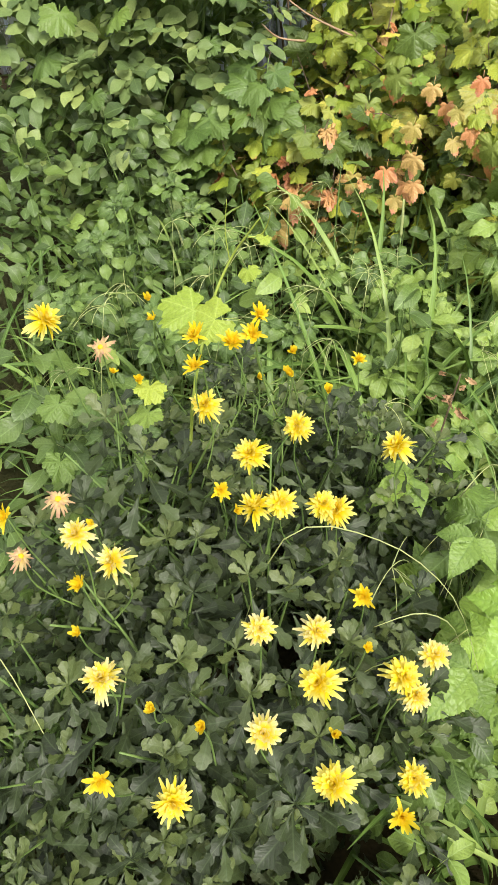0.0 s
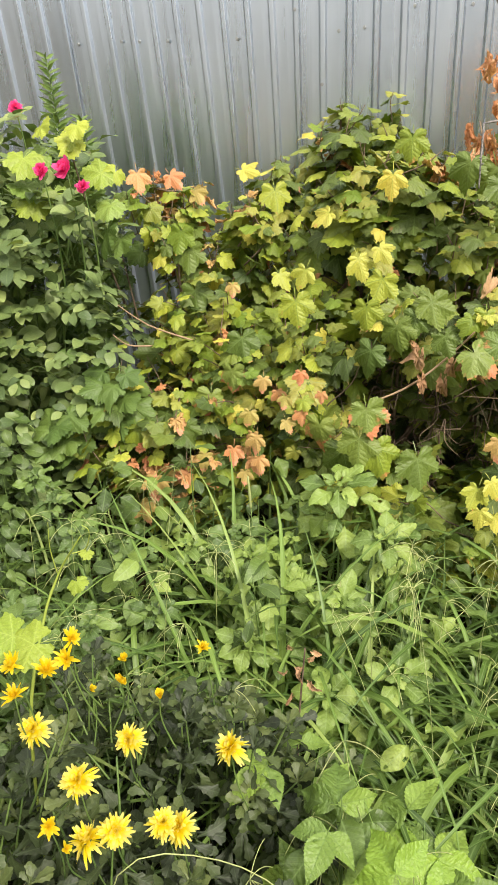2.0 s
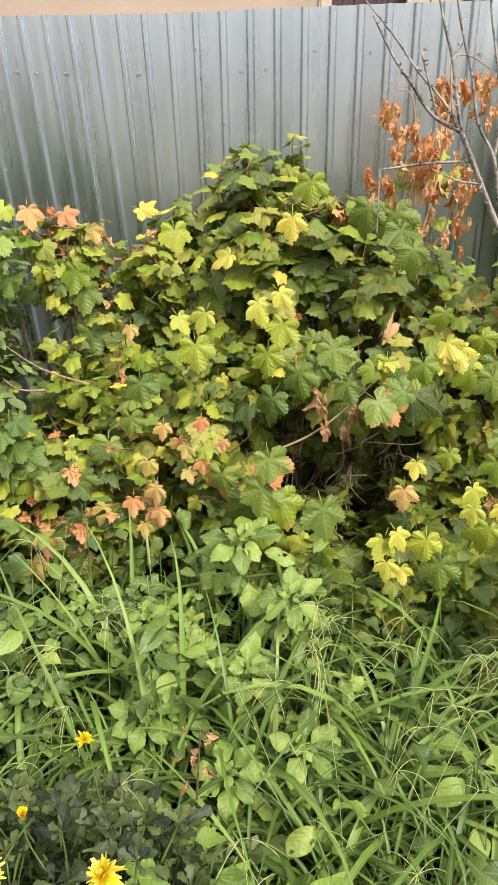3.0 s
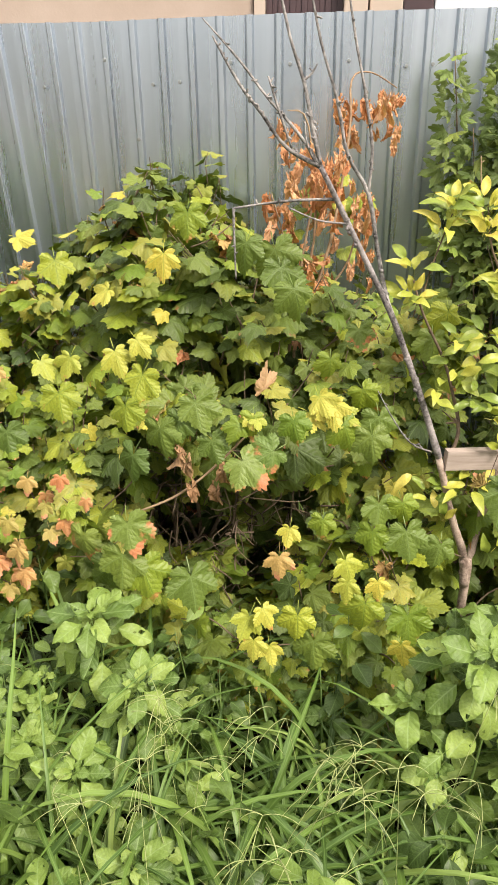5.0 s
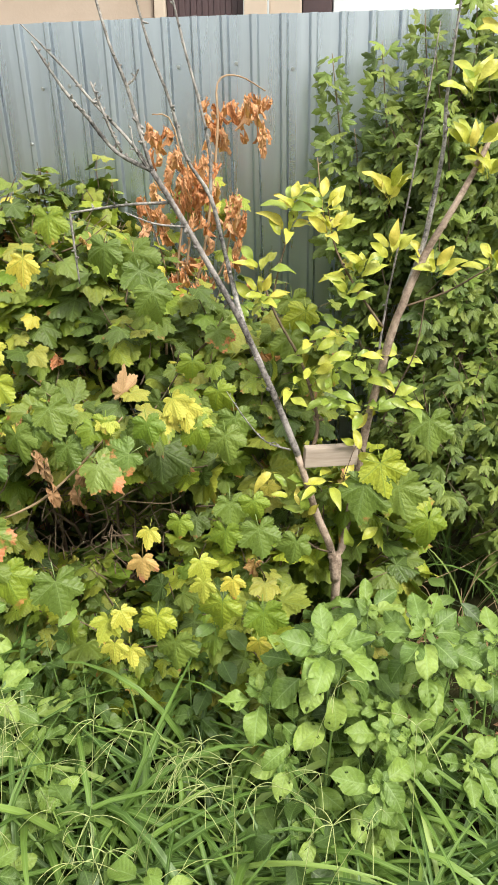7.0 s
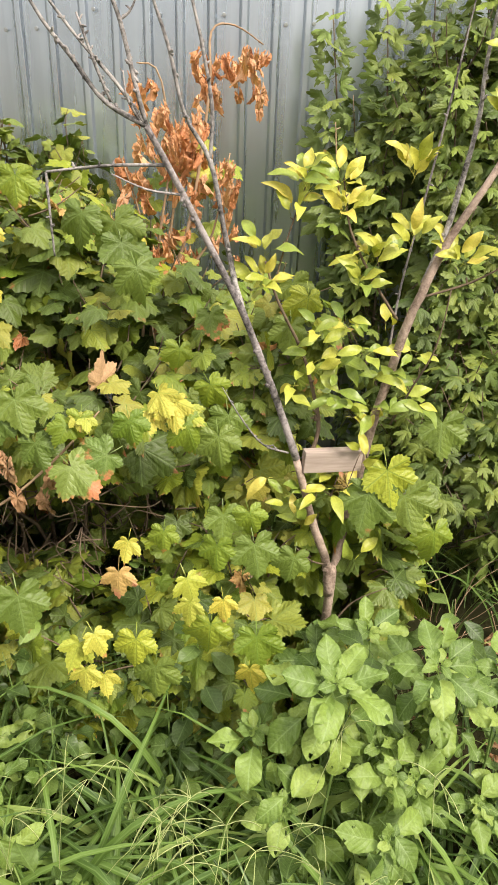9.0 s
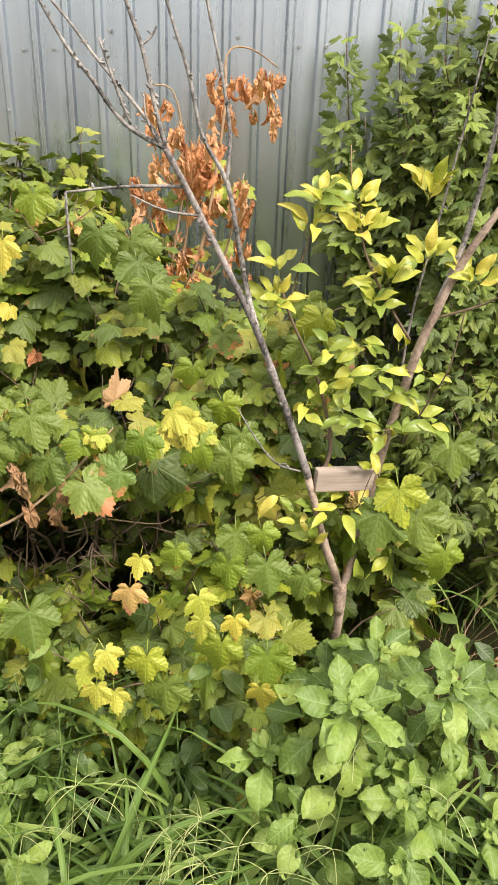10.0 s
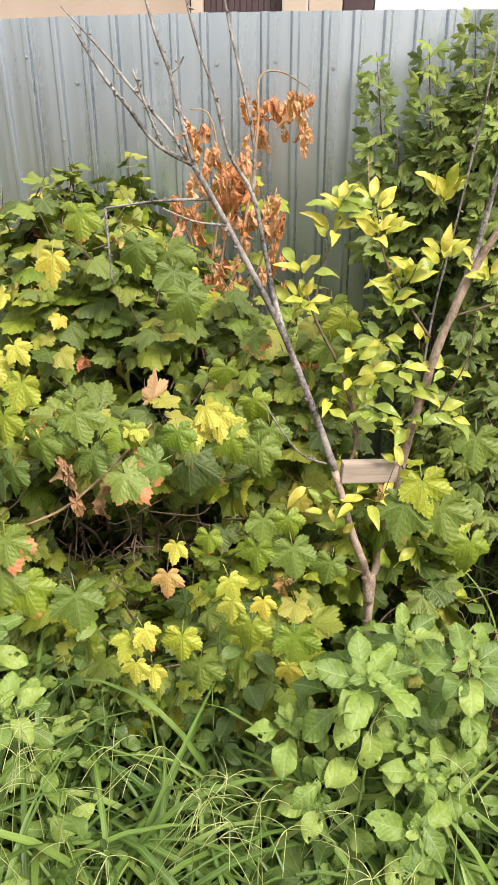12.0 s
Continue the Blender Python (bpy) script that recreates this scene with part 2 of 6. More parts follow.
PEAR_BARK = bark_material("pear_bark", (0.17, 0.115, 0.09), (0.46, 0.35, 0.285), 110)


def petal_material(name, core, mid, tip):
    n = Nodes(name)
    sep = n.tree.nodes.new("ShaderNodeSeparateXYZ")
    n.put(sep.inputs[0], n.node("ShaderNodeUVMap", props={"uv_map": "leaf"}))
    r = n.node("ShaderNodeNewGeometry", out=8)
    col = n.ramp(n.math("ADD", sep.outputs[1], n.math("MULTIPLY", n.math("SUBTRACT", r, 0.5), 0.4)), [(0.0, core), (0.55, mid), (1.0, tip)])
    n.surf(Base_Color=col, Roughness=0.55)
    tr = n.tree.nodes.new("ShaderNodeBsdfTranslucent")
    n.put(tr.inputs[0], col)
    mx = n.tree.nodes.new("ShaderNodeMixShader")
    mx.inputs[0].default_value = 0.5
    n.tree.links.new(n.bsdf.outputs[0], mx.inputs[1])
    n.tree.links.new(tr.outputs[0], mx.inputs[2])
    n.tree.links.new(mx.outputs[0], n.out.inputs[0])
    return n.mat


PETAL_FULL = petal_material("petal_yellow", (0.85, 0.66, 0.008), (0.85, 0.7, 0.014), (0.83, 0.74, 0.2))
PETAL_PALE = petal_material("petal_cream", (0.84, 0.66, 0.01), (0.83, 0.7, 0.05), (0.8, 0.72, 0.38))
PETAL_GOLD = petal_material("petal_golden", (0.84, 0.6, 0.006), (0.84, 0.64, 0.01), (0.83, 0.68, 0.05))
PETAL_WILT = petal_material("petal_faded_pink", (0.62, 0.44, 0.09), (0.66, 0.5, 0.24), (0.55, 0.33, 0.22))
PETAL_ROSE = petal_material("petal_pink", (0.75, 0.02, 0.2), (0.85, 0.05, 0.28), (0.88, 0.12, 0.36))
DISC = petal_material("flower_disc", (0.85, 0.64, 0.015), (0.86, 0.66, 0.02), (0.86, 0.68, 0.03))


def fence_material():
    n = Nodes("galvanised_sheet")
    g = n.node("ShaderNodeNewGeometry", out=0)
    cloud, grain = n.noise(1.6, 4.0, g), n.noise(160.0, 2.0, g)
    tall = n.node("ShaderNodeMapping", i0=g, i3=(14.0, 14.0, 0.8))
    streak = n.noise(1.0, 4.0, tall)
    col = n.ramp(n.math("ADD", n.math("MULTIPLY", cloud, 0.5), n.math("MULTIPLY", streak, 0.5)), [(0.3, (0.57, 0.63, 0.705)), (0.7, (0.71, 0.77, 0.85))])
    rough = n.math("ADD", 0.2, n.math("MULTIPLY", streak, 0.16))
    return n.surf(Base_Color=col, Metallic=0.95, Roughness=rough, Normal=n.bump(n.math("ADD", grain, n.math("MULTIPLY", streak, 2.0)), 0.03, 0.003))


ZINC = fence_material()
STEEL = Nodes("screw_steel").surf(Base_Color=(0.55, 0.56, 0.56, 1), Metallic=1.0, Roughness=0.35)


def plaster(name, a, b, rough=0.9):
    n = Nodes(name)
    g = n.node("ShaderNodeNewGeometry", out=0)
    big, small = n.noise(2.2, 5.0, g), n.noise(90.0, 3.0, g)
    return n.surf(Base_Color=n.ramp(big, [(0.3, a), (0.7, b)]), Roughness=rough, Normal=n.bump(small, 0.3, 0.003))


# dark tone for the added screens that the fence ribs reflect
SIDE_SCREEN = plaster("dark_side_screen", (0.1, 0.1, 0.085), (0.17, 0.16, 0.13))
STUCCO = plaster("tan_stucco", (0.43, 0.33, 0.265), (0.55, 0.44, 0.37))
BEIGE = plaster("beige_plaster", (0.55, 0.44, 0.36), (0.64, 0.53, 0.44))
WHITE_WALL = plaster("white_panel", (0.72, 0.74, 0.77), (0.8, 0.81, 0.83), 0.6)
BROWN_SHEET = plaster("brown_sheet", (0.06, 0.035, 0.04), (0.1, 0.06, 0.065), 0.45)


def soil_material():
    n = Nodes("garden_soil")
    g = n.node("ShaderNodeNewGeometry", out=0)
    big, small = n.noise(1.5, 5.0, g), n.noise(45.0, 6.0, g, 0.7)
    far = n.noise(0.35, 4.0, g)
    col = n.ramp(n.math("ADD", n.math("MULTIPLY", big, 0.5), n.math("MULTIPLY", small, 0.5)), [(0.3, (0.014, 0.009, 0.005)), (0.5, (0.04, 0.024, 0.013)), (0.7, (0.085, 0.052, 0.028))])
    col = n.mix(n.math("MULTIPLY", n.math("SUBTRACT", far, 0.35, clamp=True), 1.6, clamp=True), col, (0.06, 0.1, 0.03, 1))
    n.bsdf.inputs["Specular IOR Level"].default_value = 0.1
    return n.surf(Base_Color=col, Roughness=0.95, Normal=n.bump(small, 0.9, 0.03))


SOIL = soil_material()


def wood_material():
    n = Nodes("weathered_board")
    g = n.node("ShaderNodeTexCoord", out=3)
    m = n.node("ShaderNodeMapping", i0=g, i3=(6.0, 90.0, 90.0))
    grain = n.noise(1.0, 5.0, m, 0.65)
    col = n.ramp(grain, [(0.3, (0.29, 0.225, 0.19)), (0.7, (0.47, 0.38, 0.33))])
    return n.surf(Base_Color=col, Roughness=0.8, Normal=n.bump(grain, 0.4, 0.002))


BOARD = wood_material()

# ---- mesh helpers ----
R = np.random.default_rng(7)


def mesh_of(name, V, T, UV, mats, index=None, smooth=True):
    """A mesh of triangles from arrays, with the leaf coordinates on it."""
    me = bpy.data.meshes.new(name)
    V, T = np.asarray(V, np.float32), np.asarray(T, np.int32)
    me.vertices.add(len(V))
    me.vertices.foreach_set("co", V.ravel())
    me.loops.add(len(T) * 3)
    me.loops.foreach_set("vertex_index", T.ravel())
    me.polygons.add(len(T))
    me.polygons.foreach_set("loop_start", np.arange(0, len(T) * 3, 3, dtype=np.int32))
    for m in mats:
        me.materials.append(m)
    if index is not None:
        me.polygons.foreach_set("material_index", np.asarray(index, np.int32))
    me.polygons.foreach_set("use_smooth", np.full(len(T), smooth))
    if UV is not None:
        layer = me.uv_layers.new(name="leaf")
        layer.data.foreach_set("uv", np.asarray(UV, np.float32)[T.ravel()].ravel())
    me.update(calc_edges=True)
    me.validate()
    return me


def thing(name, label, category, at=(0, 0, 0), group="", kind=""):
    ob = new(name)
    ob.empty_display_size = 0.1
    ob.location = at
    return tagged(ob, label, category, group, kind)


def part(name, me, parent, label="", kind=""):
    """A mesh under a thing or a part; the mesh is in the world's coordinates, or in the parent's when the parent is turned."""
    ob = new(name, me)
    ob.parent = parent
    ob.matrix_parent_inverse = Matrix.Translation(-parent.location) if parent.type == "EMPTY" else Matrix.Identity(4)
    return tagged(ob, label, "", "", kind)


def unit(v):
    v = np.asarray(v, float)
    return v / (np.linalg.norm(v, axis=-1, keepdims=True) + 1e-9)


def basis(tip, up):
    """Rows of axes for a leaf: x across, y to the tip, z the upper face."""
    y = unit(tip)
    x = unit(np.cross(y, up))
    z = np.cross(x, y)
    return np.stack([x, y, z], axis=-1)


def tube(points, radii, sides=6, rough=0.0, closed=True):
    """A tapered limb along a smooth curve through the points."""
    P = np.asarray(points, float)
    rad = np.interp(np.linspace(0, 1, 1 + (len(P) - 1) * 4), np.linspace(0, 1, len(radii)), radii)
    Q = []
    for i in range(len(P) - 1):
        a, b, c, d = P[max(i - 1, 0)], P[i], P[i + 1], P[min(i + 2, len(P) - 1)]
        for s in (0, 0.25, 0.5, 0.75):
            Q.append(0.5 * (2 * b + (c - a) * s + (2 * a - 5 * b + 4 * c - d) * s * s + (3 * b - a - 3 * c + d) * s ** 3))
    Q = np.array(Q + [P[-1]])
    D = unit(np.gradient(Q, axis=0))
    ref = np.array([0.31, 0.9, 0.2])
    U = unit(np.cross(D, ref))
    W = np.cross(D, U)
    k = np.arange(sides) * 2 * np.pi / sides
    V = Q[:, None] + rad[:, None, None] * (1 + rough * R.normal(size=(len(Q), sides, 1))) * (U[:, None] * np.cos(k)[:, None] + W[:, None] * np.sin(k)[:, None])
    V = V.reshape(-1, 3)
    T = []
    for i in range(len(Q) - 1):
        for j in range(sides):
            a, b = i * sides + j, i * sides + (j + 1) % sides
            T += [(a, b, a + sides), (b, b + sides, a + sides)]
    n = len(V)
    V = np.vstack([V, Q[:1], Q[-1:]])
    for j in range(sides):
        T += [((j + 1) % sides, j, n), (n - 1 - sides + 1 + j, n - 1 - sides + 1 + (j + 1) % sides, n + 1)]
    return V, np.array(T)


def joined(pieces):
    V, T, off = [], [], 0
    for v, t in pieces:
        V.append(v)
        T.append(t + off)
        off += len(v)
    return np.vstack(V), np.vstack(T)


# ---- leaf shapes: stalk at the origin, tip along y, about one long ----


def with_stalk(V, T, UV, stalk, join):
    if stalk <= 0:
        return V, T, UV
    n = len(V)
    add = np.array([[-0.009, -stalk, -0.35 * stalk], [0.009, -stalk, -0.35 * stalk], [-0.01, -stalk * 0.5, -0.12 * stalk], [0.01, -stalk * 0.5, -0.12 * stalk]])
    V = np.vstack([V, add])
    T = np.vstack([T, [(n, n + 1, n + 2), (n + 1, n + 3, n + 2), (n + 2, n + 3, join)]])
    UV = np.vstack([UV, np.full((4, 2), 0.04)])
    return V, T, UV


def palm_leaf(lobes, width, depth, teeth, step=7.0, droop=0.25, wave=0.05, stalk=0.6, curl=0.0, seed=0, span=150, sharp=1.35, core=0.18, period=3):
    """A lobed leaf whose veins spread from the stalk. lobes: (degrees, length)."""
    r = np.random.default_rng(seed)
    th = np.radians(np.arange(-span, span + 0.1, step))
    rad = np.full(len(th), core)
    for a, l in lobes:
        d = np.abs(th - math.radians(a)) / math.radians(width)
        rad = np.maximum(rad, l * (1 - depth * np.clip(d, 0, 1.6) ** sharp))
    saw = (np.arange(len(th)) + len(th) // 2) % period / max(1, period - 1)
    rad *= 1 + teeth * (1 - 2 * saw) + 0.5 * teeth * np.sin(np.arange(len(th)) * 1.1) + r.normal(0, 0.012, len(th))
    skew = 1 + r.normal(0, 0.06) * np.sign(th)
    rad *= skew
    P = np.stack([np.sin(th), np.cos(th)], 1)
    rings = [0.45, 0.8, 1.0] if step < 7.8 else [0.6, 1.0]
    flat = [np.zeros((1, 2))] + [P * (rad * k)[:, None] for k in rings]
    XY = np.vstack(flat) * 0.72
    n = len(th)
    rr = np.linalg.norm(XY, axis=1)
    ang = np.arctan2(XY[:, 0], XY[:, 1])
    ph = r.uniform(0, 6.28)
    Z = -droop * rr ** 2 + 0.075 * rr * np.cos(ang * 2 * np.pi / 0.98) + wave * rr * np.sin(ang * 2.3 + ph) + r.normal(0, 0.008, len(rr)) * (rr > 0.3)
    X = XY[:, 0].copy()
    Y = XY[:, 1].copy()
    if curl:
        k = curl
        Z = Z + (1 - np.cos(k * X)) / k
        X = np.sin(k * X) / k
        Z = Z - 0.5 * curl * 0.35 * Y ** 2
        X, Y, Z = X + r.normal(0, 0.035, len(X)), Y + r.normal(0, 0.035, len(X)), Z + r.normal(0, 0.05, len(X))
    V = np.stack([X, Y, Z], 1)
    T = []
    for i in range(n - 1):
        T.append((0, 1 + i + 1, 1 + i))
        for k in range(len(rings) - 1):
            a, b = 1 + k * n + i, 1 + k * n + i + 1
            T += [(a, b, a + n), (b, b + n, a + n)]
    return with_stalk(V, np.array(T), XY / 0.72, stalk, 0)


def cut_leaf(outline, rows=14, cols=5, forward=0.0, droop=0.2, fold=0.2, wave=0.03, stalk=0.3, seed=0, ripple=0.0):
    """A leaf with one midrib whose half width is given at some places along it."""
    r = np.random.default_rng(seed)
    t = np.linspace(0, 1, rows)
    fine = np.linspace(0, 1, 121)
    line = np.interp(fine, [p[0] for p in outline], [p[1] for p in outline])
    line[3:-3] = np.convolve(line, np.ones(7) / 7, "same")[3:-3]
    w = np.interp(t, fine, line) * r.uniform(0.88, 1.12)
    c = np.linspace(-1, 1, cols)
    left, right = (1 + 0.06 * np.sin(np.linspace(0, 9, rows) + r.uniform(0, 6)) for _ in range(2))
    W = np.stack([w * (left if k < 0 else right) for k in c], 1)
    X = W * c
    Y = np.repeat(t[:, None], cols, 1) + forward * np.abs(X)
    ph = r.uniform(0, 6.28)
    Z = fold * np.abs(X) - droop * Y ** 2 + wave * np.sin(8 * Y + ph + 2.2 * np.sign(X)) * np.abs(c) ** 2 + ripple * np.cos(6.28 * (5 * Y - 4 * np.abs(X))) * np.abs(c) + r.normal(0, 0.006, X.shape)
    X = X + 0.12 * r.normal() * Y ** 2
    V = np.stack([X, Y - 0.25 * droop * Y ** 3, Z], -1).reshape(-1, 3)
    UV = np.stack([W * c, np.repeat(t[:, None], cols, 1)], -1).reshape(-1, 2)
    T = []
    for i in range(rows - 1):
        for j in range(cols - 1):
            a = i * cols + j
            T += [(a, a + 1, a + cols), (a + 1, a + cols + 1, a + cols)]
    return with_stalk(V, np.array(T), UV, stalk, cols // 2)


def pin_leaf(width, bulge=0.8, teeth=0.0, rows=9, droop=0.3, fold=0.25, wave=0.03, stalk=0.3, lobe=0.0, seed=0, tip=1.0):
    """A leaf with one midrib. bulge below 1 puts the widest place nearer to the stalk."""
    r = np.random.default_rng(seed)
    t = np.linspace(0, 1, rows)
    w = width * np.sin(np.pi * np.clip(t, 0.015, 0.985) ** bulge) ** tip
    if lobe:
        w = w * (1 + lobe * np.sin(2 * np.pi * (2.6 * t + 0.35))) * (0.45 + 0.55 * np.clip(t / 0.35, 0, 1))
    w = w * (1 + teeth * np.where(np.arange(rows) % 2 == 0, 1, -1))
    cols = np.array([-1, -0.5, 0, 0.5, 1.0])
    X = w[:, None] * cols
    Y = np.repeat(t[:, None], 5, 1) + (0.12 * lobe + 0.06 * teeth) * np.abs(cols) * np.sin(np.pi * t)[:, None]
    ph = r.uniform(0, 6.28)
    Z = fold * np.abs(X) - droop * Y ** 2 + wave * np.sin(9 * Y + ph + 2 * np.sign(X)) * np.abs(cols) + r.normal(0, 0.008, X.shape)
    Y = Y - 0.25 * droop * Y ** 3
    V = np.stack([X, Y, Z], -1).reshape(-1, 3)
    UV = np.stack([X, np.repeat(t[:, None], 5, 1)], -1).reshape(-1, 2)
    T = []
    for i in range(rows - 1):
        for j in range(4):
            a = i * 5 + j
            T += [(a, a + 1, a + 5), (a + 1, a + 6, a + 5)]
    return with_stalk(V, np.array(T), UV, stalk, 2)


def eaten(leaf, k):
    """Every third leaf has a few holes that insects left."""
    V, T, UV = leaf
    if k % 3:
        return leaf
    r = np.random.default_rng(400 + k)
    mid = UV[T].mean(axis=1)
    keep = np.ones(len(T), bool)
    for _ in range(2):
        at = np.array([r.uniform(-0.22, 0.22), r.uniform(0.25, 0.85)])
        keep &= np.linalg.norm((mid - at) * [1, 0.8], axis=1) > r.uniform(0.02, 0.06)
    return V, T[keep], UV


CUR = [(0, 1.08), (55, 0.9), (-55, 0.9), (112, 0.64), (-112, 0.64)]
GOLD = [(0, 1.05), (12, 0.82), (-12, 0.82), (48, 0.98), (-48, 0.98), (35, 0.72), (-35, 0.72), (60, 0.78), (-60, 0.78), (74, 0.52), (-74, 0.52)]
GRAPE = [(0, 1.0), (48, 0.95), (-48, 0.95), (98, 0.8), (-98, 0.8), (140, 0.6), (-140, 0.6)]
CHRYS = [(0, 0.03), (0.2, 0.05), (0.33, 0.075), (0.41, 0.15), (0.47, 0.165), (0.53, 0.115), (0.6, 0.15), (0.69, 0.235), (0.76, 0.23), (0.82, 0.14), (0.88, 0.145), (0.94, 0.11), (1, 0.02)]
AMARANTH = [(0, 0.015), (0.05, 0.06), (0.14, 0.17), (0.28, 0.265), (0.43, 0.3), (0.6, 0.285), (0.76, 0.225), (0.88, 0.15), (0.96, 0.075), (1, 0.03)]
ROUND = [(0, 0.04), (0.12, 0.15), (0.3, 0.27), (0.5, 0.31), (0.72, 0.26), (0.9, 0.13), (1, 0.02)]
SHAPES = {
    "currant": [palm_leaf(CUR, 47 - 2 * (i % 3), 0.53, 0.042, 3, 0.15 + 0.25 * (i % 3), 0.09, 0.4, 0, i, 156, 1.35) for i in range(7)],
    "currant_far": [palm_leaf(CUR, 47, 0.54, 0.05, 7.9, 0.15 + 0.25 * (i % 3), 0.12, 0.4, 0, 200 + i, 156, 1.35, 0.2, 2) for i in range(6)],
    "currant_young": [palm_leaf([(0, 1.08), (50, 0.84), (-50, 0.84), (105, 0.45), (-105, 0.45)], 40, 0.64, 0.05, 3, 0.15 * (i % 3), 0.11, 0.4, 0, 220 + i, 140, 1.3) for i in range(5)],
    "currant_curled": [palm_leaf(CUR, 50, 0.5, 0.06, 5, 0.3, 0.16, 0.6, 0.9 + 0.3 * i, 240 + i, 150, 1.0) for i in range(4)],
    "dry": [palm_leaf([(0, 1.0), (55, 0.85), (-55, 0.85), (115, 0.7), (-115, 0.7)], 50, 0.25, 0.05, 7.5, 0.45, 0.22, 0.4, 1.8 + 0.5 * i, i) for i in range(5)],
    "golden": [palm_leaf(GOLD, 8.5, 0.36, 0.015, 3, 0.15 + 0.2 * (i % 3), 0.1, 0.5, 0, 20 + i, 99, 1.5, 0.33) for i in range(5)],
    "golden_far": [palm_leaf(GOLD, 9, 0.38, 0.0, 5.5, 0.2 + 0.2 * (i % 3), 0.1, 0.4, 0, 26 + i, 99, 1.5, 0.33) for i in range(4)],
    "vine": [palm_leaf(GRAPE, 30, 0.26, 0.06, 5, 0.15 + 0.15 * i, 0.1, 0.5, 0, 40 + i, 158) for i in range(3)],
    "chrys": [cut_leaf(CHRYS, 25, 5, 0.42, 0.05 + 0.2 * (i % 3), 0.2, 0.04, 0.2, 60 + i) for i in range(6)],
    "chrys_far": [cut_leaf(CHRYS, 17, 3, 0.42, 0.1 + 0.2 * (i % 3), 0.2, 0.03, 0.15, 66 + i) for i in range(5)],
    "rose": [pin_leaf(0.33, 0.95, 0.0, 7, 0.1 + 0.15 * i, 0.15, 0.03, 0.25, 0, 80 + i, 0.85) for i in range(3)],
    "rose_far": [cut_leaf(ROUND, 6, 3, 0.0, 0.1 + 0.15 * i, 0.15, 0.03, 0.25, 84 + i) for i in range(3)],
    "weed": [eaten(cut_leaf(AMARANTH, 25, 9, 0.1, 0.02 + 0.17 * (i % 4), 0.16, 0.1, 0.6, 90 + i, 0.014), i) for i in range(9)],
    "weed_far": [cut_leaf(AMARANTH, 10, 5, 0.1, 0.17 * (i % 3), 0.15, 0.1, 0.4, 98 + i) for i in range(4)],
    "low": [cut_leaf(ROUND if i % 2 else AMARANTH, 9, 5, 0.0, 0.1 + 0.2 * (i % 3), 0.2, 0.05, 0.4, 100 + i) for i in range(5)],
    "rasp": [pin_leaf(0.27, 0.68, 0.045, 37, 0.05 + 0.15 * i, 0.2, 0.03, 0.15, 0, 110 + i, 1.4) for i in range(3)],
    "pear": [pin_leaf(0.215, 0.9, 0.012, 13, 0.1 + 0.22 * (i % 4), 0.32, 0.05, 0.35, 0, 120 + i, 0.82) for i in range(6)],
    "narrow": [pin_leaf(0.13, 0.7, 0.0, 5, 0.2, 0.3, 0.0, 0.0, 0, 130)],
}
SHAPES["dry"] = [(v * np.array([0.6, 1.2, 0.9]), t, uv) for v, t, uv in SHAPES["dry"]]
LEAF_DATA = {}


def leaf_data(shape, k, mat):
    key = (shape, k, mat.name)
    if key not in LEAF_DATA:
        LEAF_DATA[key] = mesh_of("leaf", *SHAPES[shape][k], [mat])
    return LEAF_DATA[key]


class Foliage:
    """Leaves of one plant: those in front become parts of their own, the rest one joined part."""

    def __init__(self):
        self.rows = []

    def add(self, shape, at, tip, up, size, mat):
        self.rows.append((shape, int(R.integers(len(SHAPES[shape]))), np.array(at, float), basis(tip, up) * size, mat))

    def finish(self, plant, singles=300, name="leaf"):
        rows = sorted(self.rows, key=lambda r: r[2][1] - 0.35 * r[2][2])
        for shape, k, at, B, mat in rows[:singles]:
            ob = new(name, leaf_data(shape, k, mat))
            ob.parent = plant
            m = Matrix.Identity(4)
            for i in range(3):
                for j in range(3):
                    m[i][j] = B[i, j]
                m[i][3] = at[i] - plant.location[i]
            ob.matrix_basis = m
        rest = rows[singles:]
        if rest:
            mats = []
            V, T, UV, I, off = [], [], [], [], 0
            for shape, k, at, B, mat in rest:
                far = SHAPES.get(shape + "_far", SHAPES[shape])
                v, t, uv = far[k % len(far)]
                if mat not in mats:
                    mats.append(mat)
                V.append(v @ B.T + at)
                T.append(t + off)
                UV.append(uv)
                I.append(np.full(len(t), mats.index(mat)))
                off += len(v)
            part("foliage", mesh_of("foliage", np.vstack(V), np.vstack(T), np.vstack(UV), mats, np.concatenate(I)), plant, "", "stuff")


def blob_point(blobs, shell=0.72):
    """A place near the outer skin of a union of ellipsoids, and the way out of it."""
    vol = np.array([b[3] * b[4] + b[4] * b[5] + b[3] * b[5] for b in blobs])
    while True:
        b = np.array(blobs[R.choice(len(blobs), p=vol / vol.sum())], float)
        d = unit(R.normal(size=3))
        k = R.uniform(shell, 1.0)
        p = b[:3] + d * b[3:6] * k
        if p[2] < 0.03:
            continue
        if any(o is not b and (((p - np.array(o[:3])) / np.array(o[3:6])) ** 2).sum() < shell ** 2 * 0.8 for o in blobs):
            continue
        return p, unit(d / b[3:6])


def choose(weights):
    mats, w = zip(*weights)
    w = np.array(w, float)
    return mats[int(R.choice(len(w), p=w / w.sum()))]


